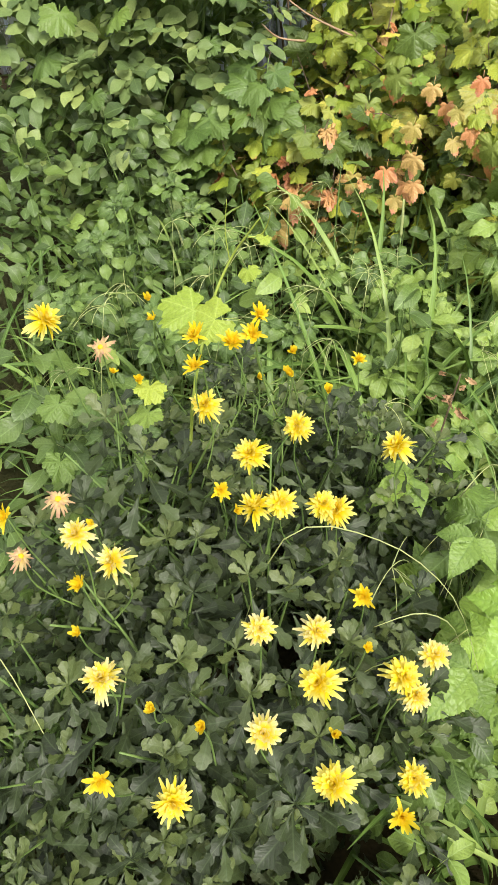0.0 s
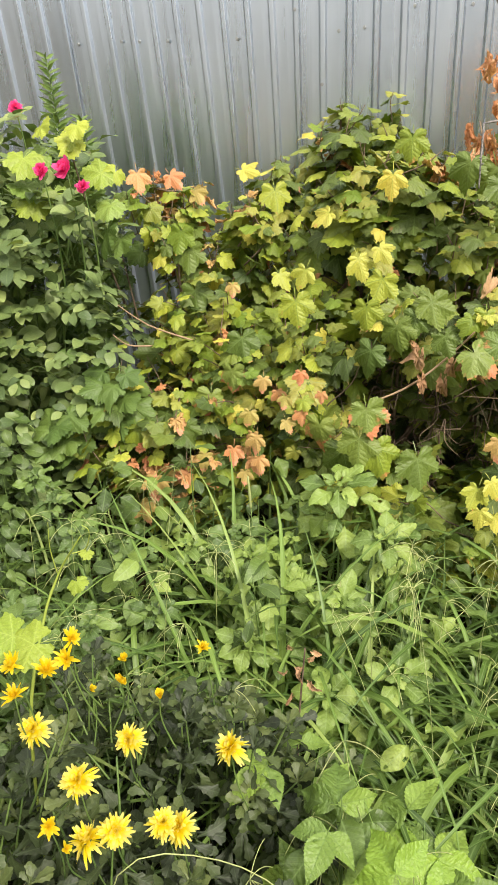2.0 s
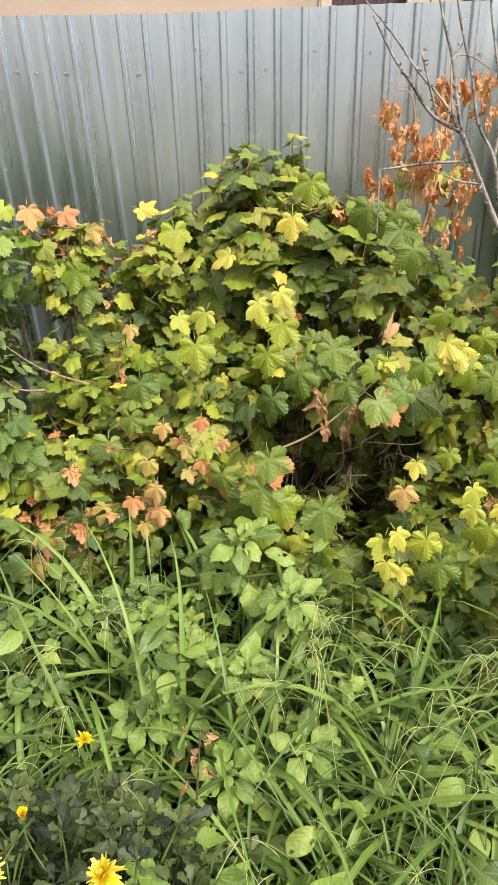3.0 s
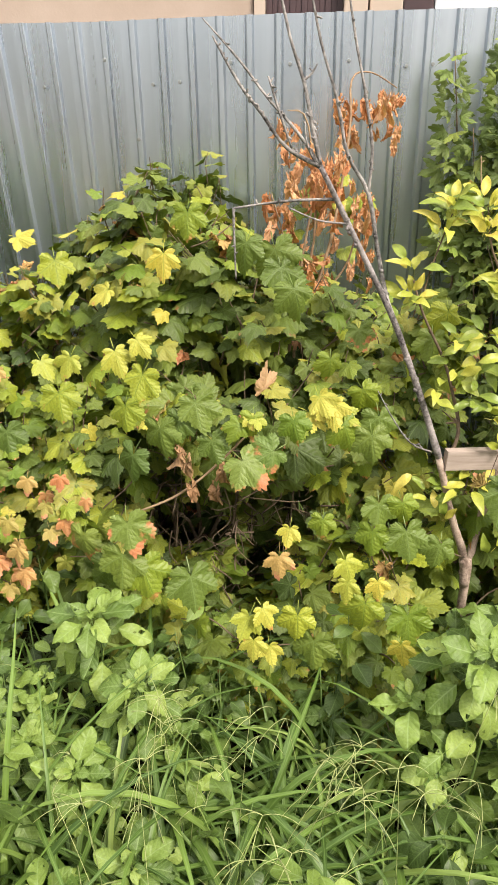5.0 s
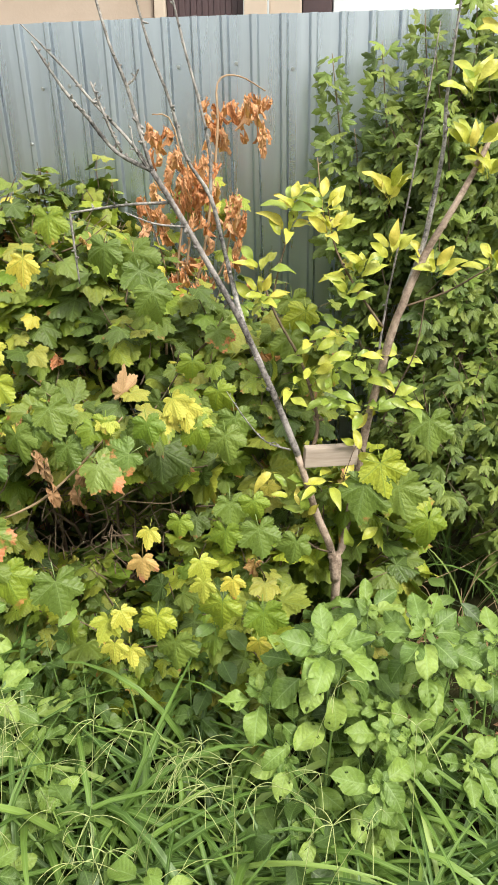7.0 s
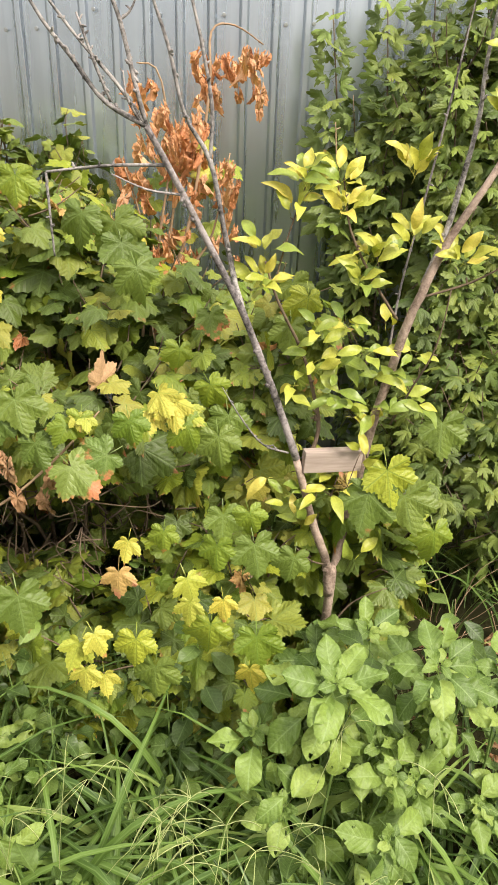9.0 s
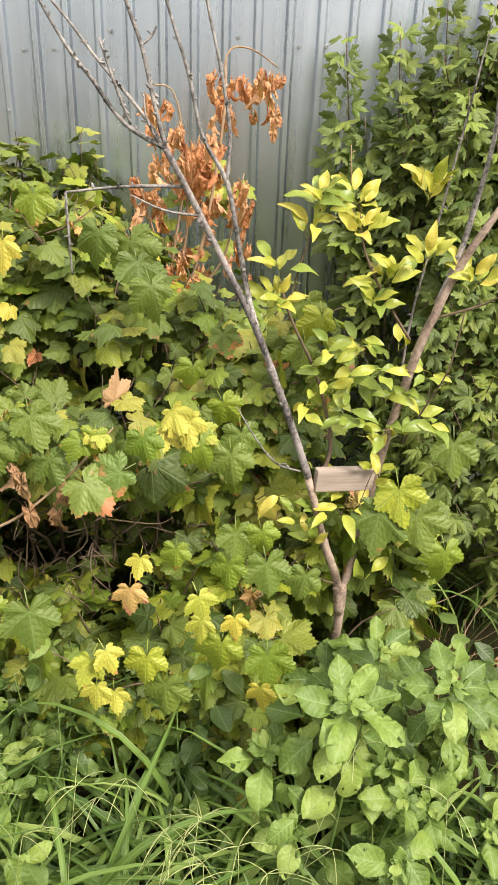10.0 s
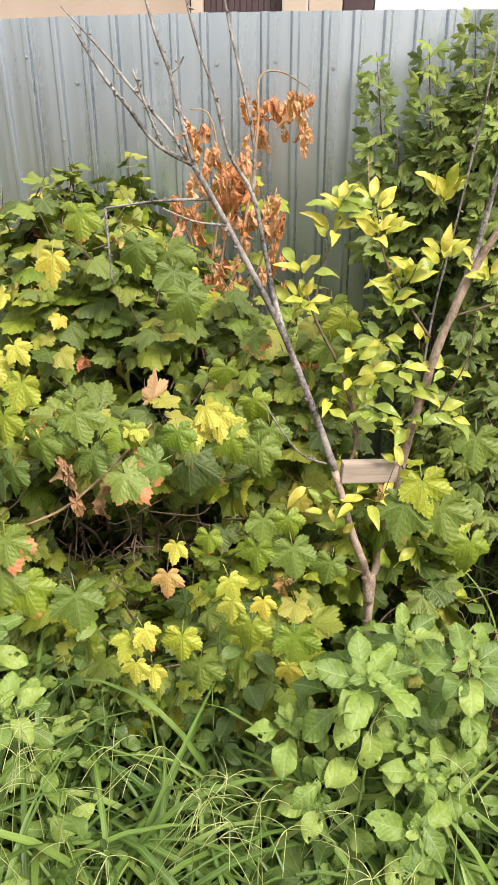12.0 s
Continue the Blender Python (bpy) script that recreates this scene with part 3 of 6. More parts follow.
def shoot_leaves(fol, p, out, shape, size, count, length, colour, lift=0.5, tilt=0.55):
    """A leafy twig that ends at p; returns its line."""
    d = unit(out * 0.7 + np.array([0, 0, lift]) + R.normal(size=3) * 0.3)
    a = p - d * length
    phase = R.uniform(0, 6.28)
    for i in range(count):
        s = (i + R.uniform(0.1, 0.9)) / count
        q = a + d * length * s
        phase += 2.4
        ring = np.array([math.cos(phase), math.sin(phase), 0.0])
        tip = unit(ring * 0.8 + out * 0.8 * np.array([1, 1, 0.3]) + np.array([0, 0, R.uniform(-1.1, 0.15)]))
        up = unit(np.array([0, -0.15, 0.8]) + out * tilt + R.normal(size=3) * 0.33)
        k = size * R.uniform(0.6, 1.2) * (1.0 - 0.45 * s)
        mat = colour(q)
        if mat is CURRANT_RUST:
            fol.add("currant_curled", q + tip * k * 0.45, tip, up, k * 0.85, mat)
        else:
            fol.add(shape, q + tip * k * 0.45, tip, up, k, mat)
    return a, p


def limb_to(base, p, thick, wob=0.05):
    base, p = np.array(base, float), np.array(p, float)
    mid = base * 0.5 + p * 0.5 + R.normal(size=3) * wob + np.array([0, 0, 0.12 * np.linalg.norm(p - base)])
    return tube([base, mid, p], [thick, thick * 0.7, thick * 0.3], 5)


def plain(me_name, pieces, mat):
    V, T = joined(pieces)
    return mesh_of(me_name, V, T, np.zeros((len(V), 2)), [mat])


def near(p, spots, reach):
    return any(np.linalg.norm(np.array(p) - np.array(s)) < reach for s in spots)


# ---- ground ----
def ground_mesh():
    xs = np.concatenate([[-400, -60, -12], np.linspace(-4, 5, 70), [14, 60, 400]])
    ys = np.concatenate([[-400, -60, -10], np.linspace(-2, 4.4, 56), [12, 60, 400]])
    V = [(x, y, 0.025 * noise.noise((x * 1.7, y * 1.7, 0)) + 0.01 * noise.noise((x * 8, y * 8, 1)) if -4 <= x <= 5 and -2 <= y <= 4.4 else 0.0) for y in ys for x in xs]
    n = len(xs)
    T = []
    for j in range(len(ys) - 1):
        for i in range(n - 1):
            a = j * n + i
            T += [(a, a + 1, a + n), (a + 1, a + n + 1, a + n)]
    return mesh_of("ground", V, T, None, [SOIL])


tagged(new("ground", ground_mesh()), "dark garden soil under the weeds", "ground", "", "structure")


# ---- fence of galvanised profiled sheet ----
PITCH, PITCH_LEFT = 0.1142, 0.1055


def sheet_mesh(ribs, height, pitch):
    """One sheet: shallow trapezoid ribs along its width, with thickness."""
    prof = []
    for i in range(ribs):
        x = i * pitch
        k = pitch / PITCH
        prof += [(x, 0.0), (x + k * 0.035, -0.0008), (x + k * 0.066, 0.0), (x + k * 0.0735, -0.0185), (x + k * 0.0765, -0.0195), (x + k * 0.0915, -0.0195), (x + k * 0.0945, -0.0185), (x + k * 0.102, 0.0)]
    prof.append((ribs * pitch, 0.0))
    prof.append((ribs * pitch + 0.02, 0.0))
    zs = np.linspace(0.02, height, 9)
    n = len(prof)
    V, T = [], []
    for back in (0.0, 0.0008):
        for z in zs:
            V += [(x, y + back + 0.0015 * math.sin(3.1 * z + 4 * x), z) for x, y in prof]
    half = n * len(zs)
    for k in (0, 1):
        for j in range(len(zs) - 1):
            for i in range(n - 1):
                a = k * half + j * n + i
                q = [(a, a + 1, a + n), (a + 1, a + n + 1, a + n)]
                T += q if k == 0 else [t[::-1] for t in q]
    top = half - n
    for i in range(n - 1):
        T += [(top + i, top + i + 1, half + top + i), (top + i + 1, half + top + i + 1, half + top + i)]
    return V, T


FENCE_Y = 3.53
fence = thing("fence", "galvanised profiled sheet metal fence, dull grey", "fence", (0, FENCE_Y, 0), "", "structure")


def leaning(V, x, i):
    """The ribs lean a little on the newer sheets and more on the old ones beside the roses."""
    V = np.array(V, float)
    V[:, 0] += x
    slope = np.interp(V[:, 0], [-0.75, -0.3], [0.075, 0.0218])
    V[:, 1] += 0.0025 * np.sin(2.3 * V[:, 0] + 1.7 * V[:, 2] + i) + 0.0016 * np.sin(7 * V[:, 0] - 3.1 * V[:, 2])
    V[:, 0] += (1.72 - V[:, 2]) * slope - 0.0375
    V[:, 2] += np.interp(V[:, 0], [-3.0, -1.42, -0.41, -0.15, 0.33, 1.08, 3.0], [-0.045, -0.031, -0.02, -0.009, 0.007, 0.024, 0.05]) * V[:, 2] / 1.975
    return V


rows = [(-0.303 + PITCH * 10 * i, PITCH) for i in range(6)] + [(-0.3036 - PITCH_LEFT * 10 * (i + 1), PITCH_LEFT) for i in range(4)]
for i, (x, pitch) in enumerate(rows):
    V, T = sheet_mesh(10, 1.975, pitch)
    ob = new("sheet", mesh_of("sheet", leaning(V, x, i), T, None, [ZINC], None, False))
    ob.parent = fence
    ob.matrix_basis = pose(0, -0.0012 * (i % 2), 0)


def screw_mesh():
    bm = bmesh.new()
    bmesh.ops.create_cone(bm, cap_ends=True, segments=10, radius1=0.0078, radius2=0.007, depth=0.003)
    bmesh.ops.create_cone(bm, cap_ends=True, segments=6, radius1=0.0055, radius2=0.005, depth=0.006, matrix=Matrix.Translation((0, 0, 0.004)))
    me = bpy.data.meshes.new("screw")
    bm.to_mesh(me)
    me.materials.append(STEEL)
    return me


screw_data = screw_mesh()
SCREWS = [(-0.377, 1.824), (-0.257, 1.534), (-0.187, 1.737), (-0.079, 1.746), (0.124, 1.816), (0.356, 1.811), (0.583, 1.823), (0.804, 1.804), (0.904, 1.811), (-0.632, 1.725), (-0.948, 1.727), (-1.08, 1.73), (-1.165, 1.734), (-1.37, 1.73), (1.40, 1.81), (1.62, 1.82)]
for x, z in SCREWS:
    ob = new("screw", screw_data)
    ob.parent = fence
    ob.matrix_basis = pose(x, -0.021, z, 90, 0, 0)
for x in (-3.2, -1.2, 0.8, 2.8):
    bm = bmesh.new()
    bmesh.ops.create_cube(bm, size=1.0, matrix=Matrix.Translation((x, FENCE_Y + 0.05, 0.95)) @ Matrix.Diagonal((0.06, 0.06, 1.9, 1)))
    me = bpy.data.meshes.new("post")
    bm.to_mesh(me)
    bm.free()
    me.materials.append(STEEL)
    part("post", me, fence)


# ---- neighbouring house behind the fence ----
def box_mesh(name, x0, x1, y0, y1, z0, z1, mat, bevel=0.008):
    bm = bmesh.new()
    bmesh.ops.create_cube(bm, size=1.0, matrix=Matrix.Translation(((x0 + x1) / 2, (y0 + y1) / 2, (z0 + z1) / 2)) @ Matrix.Diagonal((x1 - x0, y1 - y0, z1 - z0, 1)))
    if bevel:
        bmesh.ops.bevel(bm, geom=bm.edges[:], offset=bevel, segments=2, affect="EDGES", profile=0.7)
    me = bpy.data.meshes.new(name)
    bm.to_mesh(me)
    bm.free()
    me.materials.append(mat)
    return me


HOUSE_Y = 4.45
house = thing("house", "tan rendered neighbouring house with a brown metal gate", "house", (0, HOUSE_Y, 0), "", "structure")
part("wall", box_mesh("wall", -6.0, 0.14, HOUSE_Y, HOUSE_Y + 0.3, 0, 3.0, STUCCO), house)
part("door_jamb", box_mesh("door_jamb", 0.145, 0.20, HOUSE_Y - 0.02, HOUSE_Y + 0.25, 0, 2.7, BEIGE), house, "pale beige plastered jamb")
part("pillar", box_mesh("pillar", 0.585, 0.70, HOUSE_Y - 0.03, HOUSE_Y + 0.3, 0, 2.9, BEIGE), house, "beige plastered pillar")
part("pillar", box_mesh("pillar", 0.71, 0.87, HOUSE_Y, HOUSE_Y + 0.3, 0, 2.9, BEIGE), house, "beige plastered pillar")
part("gate_back", box_mesh("gate_back", 0.205, 0.58, HOUSE_Y + 0.07, HOUSE_Y + 0.09, 0.05, 2.6, BROWN_SHEET), house)
for i in range(13):
    x = 0.205 + i * 0.029
    part("slat", box_mesh("slat", x, x + 0.0285, HOUSE_Y + 0.03 + 0.006 * (i % 2), HOUSE_Y + 0.05 + 0.006 * (i % 2), 0.05, 2.6, BROWN_SHEET, 0.003), house, "brown ribbed metal gate slat")
part("shed_side", box_mesh("shed_side", 0.875, 1.02, HOUSE_Y + 0.02, HOUSE_Y + 0.3, 0, 2.9, BROWN_SHEET), house, "dark brown boarded side")
part("white_wall", box_mesh("white_wall", 1.025, 6.0, HOUSE_Y + 0.02, HOUSE_Y + 0.3, 0, 2.9, WHITE_WALL), house, "white panelled wall")
part("roof", box_mesh("roof", -6.2, 6.2, HOUSE_Y - 0.35, HOUSE_Y + 1.2, 3.0, 3.06, BROWN_SHEET), house)

# added unseen screens: close the plot on both sides, darken the fence's reflections
for name, x in (("screen_west", -4.35), ("screen_east", 5.35)):
    tagged(new(name, box_mesh(name, x - 0.1, x + 0.1, -10.0 if x < 0 else -5.0, 3.5, -0.05, 2.7, SIDE_SCREEN)), "added dark screen beside the plot, out of view", "wall", "", "structure")

# ---- currant bushes ----
RUST_SPOTS = [(-0.4, 1.9, 0.62), (-0.38, 1.9, 0.5), (-0.52, 1.88, 0.44), (-0.64, 1.84, 0.42), (-0.60, 1.82, 0.34), (-0.3, 1.95, 0.72), (-0.33, 1.95, 0.6), (-0.32, 1.93, 0.5), (-0.47, 1.93, 0.5), (-0.66, 1.9, 0.46), (-0.78, 2.62, 1.28), (-0.7, 2.6, 1.25), (-0.59, 2.6, 1.21), (-0.2, 2.5, 1.42), (0.25, 2.5, 1.35)]
YELLOW_SPOTS = [(-0.11, 2.2, 1.2), (-0.31, 2.3, 1.33), (-0.18, 2.25, 1.0), (0.8, 2.2, 1.1)]


def currant_colour(greens, limes, yellows):
    def pick(p):
        if near(p, RUST_SPOTS, 0.1):
            return choose([(CURRANT_RUST, 7), (CURRANT_LIME, 2), (CURRANT_GREEN, 2)])
        if near(p, YELLOW_SPOTS, 0.055):
            return choose([(CURRANT_YELLOW, 6), (CURRANT_LIME, 3)])
        return choose([(CURRANT_GREEN, greens), (CURRANT_LIME, limes), (CURRANT_YELLOW, yellows * 0.4), (CURRANT_RUST, yellows * 0.3)])
    return pick


def bush(name, label, category, base, blobs, shoots, shape, size, per, length, colour, stems, stem_mat, singles=300, lift=0.5, tilt=0.55, thick=0.008, tips=None, extra=(), loose=()):
    plant = thing(name, label, category, base)
    fol = Foliage()
    twigs, ends = [], []
    for _ in range(shoots):
        p, out = blob_point(blobs)
        if tips:
            p = tips(p)
            if p is None:
                continue
        a, b = shoot_leaves(fol, p, out, shape, size, per, length * R.uniform(0.7, 1.3), colour, lift, tilt)
        twigs.append(tube([a, (a + b) / 2 + R.normal(size=3) * 0.01, b], [0.0028, 0.0022, 0.0012], 4))
        ends.append(a)
    part("brushwood", plain("brushwood", twigs, stem_mat), plant, "", "stuff")
    for i in range(min(stems, len(ends))):
        e = ends[int(R.integers(len(ends)))]
        b = np.array(base) + np.array([R.normal() * 0.1, R.normal() * 0.1, -0.02])
        part("stem", plain("stem", [limb_to(b, e, thick * R.uniform(0.7, 1.3), 0.06)], stem_mat), plant)
    if tips:
        fol.rows = [row for row in fol.rows if tips(row[2]) is not None]
    for x, y, z, k, mat in extra:
        fol.add("currant_young" if mat is CURRANT_YELLOW else ("currant_curled" if mat is CURRANT_RUST else shape), (x, y, z), (R.normal() * 0.6, -0.5, -0.6), (R.normal() * 0.35, -0.9, 0.75), k, mat)
    fol.rows += [(sh, int(R.integers(len(SHAPES[sh]))), at, basis(tip, up) * k, mat) for sh, at, tip, up, k, mat in loose]
    fol.finish(plant, singles)
    return plant


def hollow(p):
    """The dark gap under the hanging branches stays open."""
    if (0.06 < p[0] < 0.42 and p[1] < 2.3 and 0.52 < p[2] < 0.78) or (0.55 < p[0] < 0.8 and p[1] < 2.05 and 0.82 < p[2] < 0.97):
        return None
    if 0.76 < p[0] < 1.02 and p[1] < 2.0 and 0.42 < p[2] < 1.0:
        return None
    return p


def slot(p):
    """The fence shows through between the rose and the currant."""
    if abs(p[0] + 0.76 + 0.36 * (p[1] - 2.2)) < 0.1 and 0.86 < p[2] < 1.1:
        return None
    return p


def loose_leaf(x, y, z, k, turn, kind):
    """A leaf that hangs in front: its middle, length, the turn of its tip from straight down, and its hue."""
    a = math.radians(turn)
    tip = unit([math.sin(a), -0.3, -math.cos(a)])
    mat = (CURRANT_FRESH, CURRANT_LIME, CURRANT_YELLOW, CURRANT_EDGED, CURRANT_RUST)[kind]
    shape = "currant_young" if kind in (2, 4) else "currant"
    return shape, np.array([x, y, z]) - tip * 0.3 * k, tip, unit([R.normal() * 0.25, -0.85, 0.75 + R.normal() * 0.15]), k * 0.95, mat


def hanging(*rows):
    return [loose_leaf(*row) for row in rows]


UPPER = hanging((0.56, 1.87, 0.99, 0.088, 25, 1), (0.62, 1.87, 0.96, 0.094, 10, 0), (0.44, 1.86, 1.0, 0.08, 15, 1), (0.21, 1.88, 1.02, 0.102, 15, 0), (0.16, 1.88, 0.98, 0.087, -10, 0), (0.01, 1.95, 1.12, 0.093, 20, 2), (0.07, 1.95, 1.16, 0.075, 40, 2), (0.06, 1.93, 1.07, 0.092, -20, 1), (0.03, 1.9, 1.0, 0.09, 0, 1), (0.12, 1.88, 0.95, 0.106, 10, 0), (0.04, 1.87, 0.88, 0.108, -15, 0), (0.25, 1.86, 0.94, 0.083, 20, 0), (0.34, 1.85, 1.01, 0.067, 0, 1), (0.61, 1.95, 1.05, 0.083, 40, 1), (0.64, 1.93, 0.98, 0.097, 10, 0))
TOP = hanging((0.38, 2.2, 1.31, 0.128, 20, 0), (0.29, 2.2, 1.33, 0.108, -10, 0), (0.39, 2.18, 1.27, 0.118, 10, 0), (0.43, 2.15, 1.23, 0.102, 20, 0), (0.13, 2.3, 1.39, 0.101, 0, 1), (0.08, 2.2, 1.3, 0.101, 0, 2), (0.78, 2.2, 1.2, 0.092, 10, 0), (0.81, 2.15, 1.18, 0.096, 0, 1), (0.77, 2.1, 1.13, 0.088, 0, 0), (0.59, 2.1, 1.15, 0.076, 10, 3), (0.52, 2.1, 1.07, 0.074, 0, 1))
LOWER = hanging((0.05, 1.78, 0.74, 0.111, 10, 3), (0.03, 1.77, 0.65, 0.12, 0, 0), (0.09, 1.77, 0.62, 0.125, 20, 1), (0.2, 1.78, 0.59, 0.125, 10, 0), (0.43, 1.8, 0.75, 0.067, -10, 2), (0.41, 1.8, 0.66, 0.089, 0, 4), (0.69, 1.75, 0.86, 0.075, 20, 1), (0.63, 1.75, 0.85, 0.083, 0, 0), (0.62, 1.73, 0.79, 0.081, 0, 1), (0.7, 1.73, 0.79, 0.097, 10, 0), (0.51, 1.78, 0.79, 0.065, 0, 1), (0.57, 1.7, 0.73, 0.082, 20, 2), (0.57, 1.69, 0.68, 0.072, 0, 2), (0.64, 1.69, 0.69, 0.067, 10, 2), (0.61, 1.68, 0.62, 0.106, -5, 1), (0.78, 1.78, 0.73, 0.082, -10, 0))
FRONT = hanging((0.71, 1.66, 0.61, 0.1, 5, 1), (0.34, 1.66, 0.59, 0.086, -20, 2), (0.39, 1.66, 0.62, 0.074, 30, 2), (0.36, 1.65, 0.53, 0.076, 0, 2), (0.4, 1.65, 0.52, 0.067, 10, 2), (0.46, 1.68, 0.58, 0.089, 0, 1), (0.5, 1.67, 0.51, 0.105, 0, 0), (0.7, 1.64, 0.55, 0.079, 10, 2), (1.0, 1.93, 0.85, 0.121, 10, 1), (0.95, 1.92, 0.79, 0.134, -10, 0), (1.05, 1.92, 0.79, 0.123, 15, 0), (1.14, 1.95, 0.68, 0.114, 10, 1), (1.12, 2.0, 0.94, 0.11, 0, 0))


SCORCHED = hanging((-0.28, 2.0, 0.74, 0.066, 0, 4), (-0.23, 2.0, 0.7, 0.061, 20, 4), (-0.37, 1.93, 0.52, 0.078, 0, 4), (-0.3, 1.93, 0.49, 0.078, 20, 4), (-0.47, 1.93, 0.49, 0.079, -10, 4), (-0.45, 1.93, 0.43, 0.09, 10, 3), (-0.62, 1.86, 0.42, 0.105, 0, 4), (-0.66, 1.85, 0.33, 0.1, 30, 4), (-0.31, 1.95, 0.57, 0.067, 0, 4), (-0.09, 1.85, 0.65, 0.11, 0, 3), (-0.01, 1.82, 0.58, 0.125, 10, 0), (-0.17, 2.1, 1.05, 0.09, -20, 2), (-0.23, 2.1, 1.04, 0.085, 30, 2), (-0.18, 2.05, 0.96, 0.11, 10, 1), (-0.41, 2.2, 0.98, 0.059, 0, 4))
EMBERS = hanging((-0.15, 1.9, 0.81, 0.055, 0, 4), (-0.15, 1.9, 0.68, 0.061, 10, 4), (-0.29, 1.9, 0.58, 0.078, 0, 4), (-0.31, 1.9, 0.67, 0.068, -10, 4), (-0.19, 1.9, 0.65, 0.058, 20, 4), (-0.09, 1.9, 0.75, 0.047, 0, 4), (-0.28, 1.9, 0.51, 0.07, 10, 4), (-0.33, 1.9, 0.46, 0.062, 0, 4), (-0.2, 1.9, 0.73, 0.057, -10, 4))
BESIDE = hanging((-0.4, 2.5, 1.3, 0.095, 70, 2), (-0.14, 2.35, 1.18, 0.095, -60, 2), (-0.78, 2.45, 1.28, 0.1, 10, 4), (-0.65, 2.45, 1.28, 0.09, 40, 4), (-0.57, 2.45, 1.23, 0.08, 30, 4), (-0.59, 2.35, 1.04, 0.115, 0, 0), (-0.56, 2.3, 0.91, 0.125, 10, 0), (-0.62, 2.35, 1.1, 0.105, -10, 1), (-0.39, 2.05, 0.73, 0.1, 0, 3), (-0.46, 2.03, 0.65, 0.1, 0, 3), (-0.7, 1.98, 0.54, 0.1, 20, 1), (-0.53, 1.97, 0.56, 0.11, 10, 0), (0.14, 2.05, 0.98, 0.1, 0, 0), (-0.36, 2.1, 0.82, 0.11, 10, 0), (-0.31, 2.5, 1.21, 0.11, 10, 1))


bush("currant_bush", "large currant bush with green and yellowing lobed leaves", "bush", (0.1, 2.55, 0),
     [(0.0, 2.62, 1.02, 0.38, 0.38, 0.5), (-0.08, 2.55, 1.27, 0.15, 0.16, 0.13), (0.14, 2.5, 1.29, 0.14, 0.15, 0.12), (0.34, 2.48, 0.92, 0.36, 0.36, 0.44), (-0.1, 2.25, 0.68, 0.36, 0.34, 0.34), (0.28, 2.2, 0.95, 0.3, 0.26, 0.2), (0.62, 2.35, 0.85, 0.3, 0.34, 0.3), (0.78, 2.3, 1.08, 0.16, 0.18, 0.2), (0.52, 2.75, 0.92, 0.3, 0.25, 0.3), (0.3, 2.6, 0.55, 0.4, 0.25, 0.4), (0.05, 2.3, 0.35, 0.45, 0.4, 0.3)],
     620, "currant", 0.107, 6, 0.16, currant_colour(6.5, 2.2, 0.5), 26, BROWN_STEM, 300, 0.5, 0.85, 0.009, hollow,
     [(0.49, 1.9, 1.07, 0.08, CURRANT_YELLOW), (0.52, 1.89, 1.06, 0.09, CURRANT_YELLOW), (0.47, 1.9, 1.03, 0.08, CURRANT_YELLOW), (0.54, 1.9, 1.03, 0.07, CURRANT_YELLOW), (0.31, 1.86, 1.01, 0.06, CURRANT_LIME), (0.33, 1.86, 1.03, 0.045, CURRANT_YELLOW), (0.35, 1.86, 1.03, 0.045, CURRANT_YELLOW), (0.32, 1.83, 0.93, 0.105, CURRANT_EDGED), (0.39, 1.85, 0.95, 0.09, CURRANT_EDGED)], UPPER + TOP)
bush("currant_bush", "leafy currant shoots standing tall against the fence", "bush", (-0.04, 3.2, 0),
     [(-0.15, 3.2, 1.32, 0.11, 0.1, 0.17), (0.06, 3.28, 1.34, 0.12, 0.1, 0.17), (-0.04, 3.15, 1.0, 0.25, 0.15, 0.3), (-0.38, 3.1, 1.15, 0.12, 0.1, 0.16)],
     110, "currant", 0.11, 6, 0.16, currant_colour(9, 1, 0.2), 8, BROWN_STEM, 100, 0.8, 0.9, 0.007)
beside = bush("currant_bush", "currant bush with scorched orange and green leaves beside the roses", "bush", (-0.6, 2.45, 0),
     [(-0.58, 2.6, 0.82, 0.36, 0.42, 0.37), (-0.62, 2.2, 0.45, 0.38, 0.36, 0.36), (-0.35, 2.3, 0.62, 0.3, 0.34, 0.34), (-0.73, 2.56, 1.18, 0.17, 0.2, 0.18), (-0.4, 2.5, 1.12, 0.12, 0.12, 0.15)],
     400, "currant", 0.086, 6, 0.15, currant_colour(4.6, 3.8, 1.3), 18, BROWN_STEM, 300, 0.5, 0.85, 0.008, slot, (), SCORCHED + EMBERS + BESIDE)
for line in (((-0.562, 2.25, 0.784), (-0.708, 2.2, 0.854), (-0.854, 2.25, 0.924)), ((-0.714, 2.25, 0.761), (-0.787, 2.2, 0.779), (-0.86, 2.25, 0.797)), ((-0.649, 2.25, 0.555), (-0.759, 2.2, 0.579), (-0.869, 2.25, 0.603))):
    part("stem", plain("stem", [tube(line, [0.0035, 0.0028, 0.0018], 5)], PALE_STEM), beside, "bare dry twig")
bush("currant_bush", "low currant branches with lime yellow leaves round the sapling", "bush", (0.62, 2.2, 0),
     [(0.45, 1.98, 0.36, 0.34, 0.26, 0.28), (0.72, 1.95, 0.4, 0.3, 0.3, 0.32), (0.97, 2.1, 0.52, 0.2, 0.24, 0.34), (0.2, 2.02, 0.32, 0.25, 0.22, 0.25)],
     225, "currant", 0.115, 5, 0.15, currant_colour(5, 3.2, 0.25), 14, BROWN_STEM, 300, 0.45, 0.9, 0.008, hollow,
     (), LOWER + FRONT)

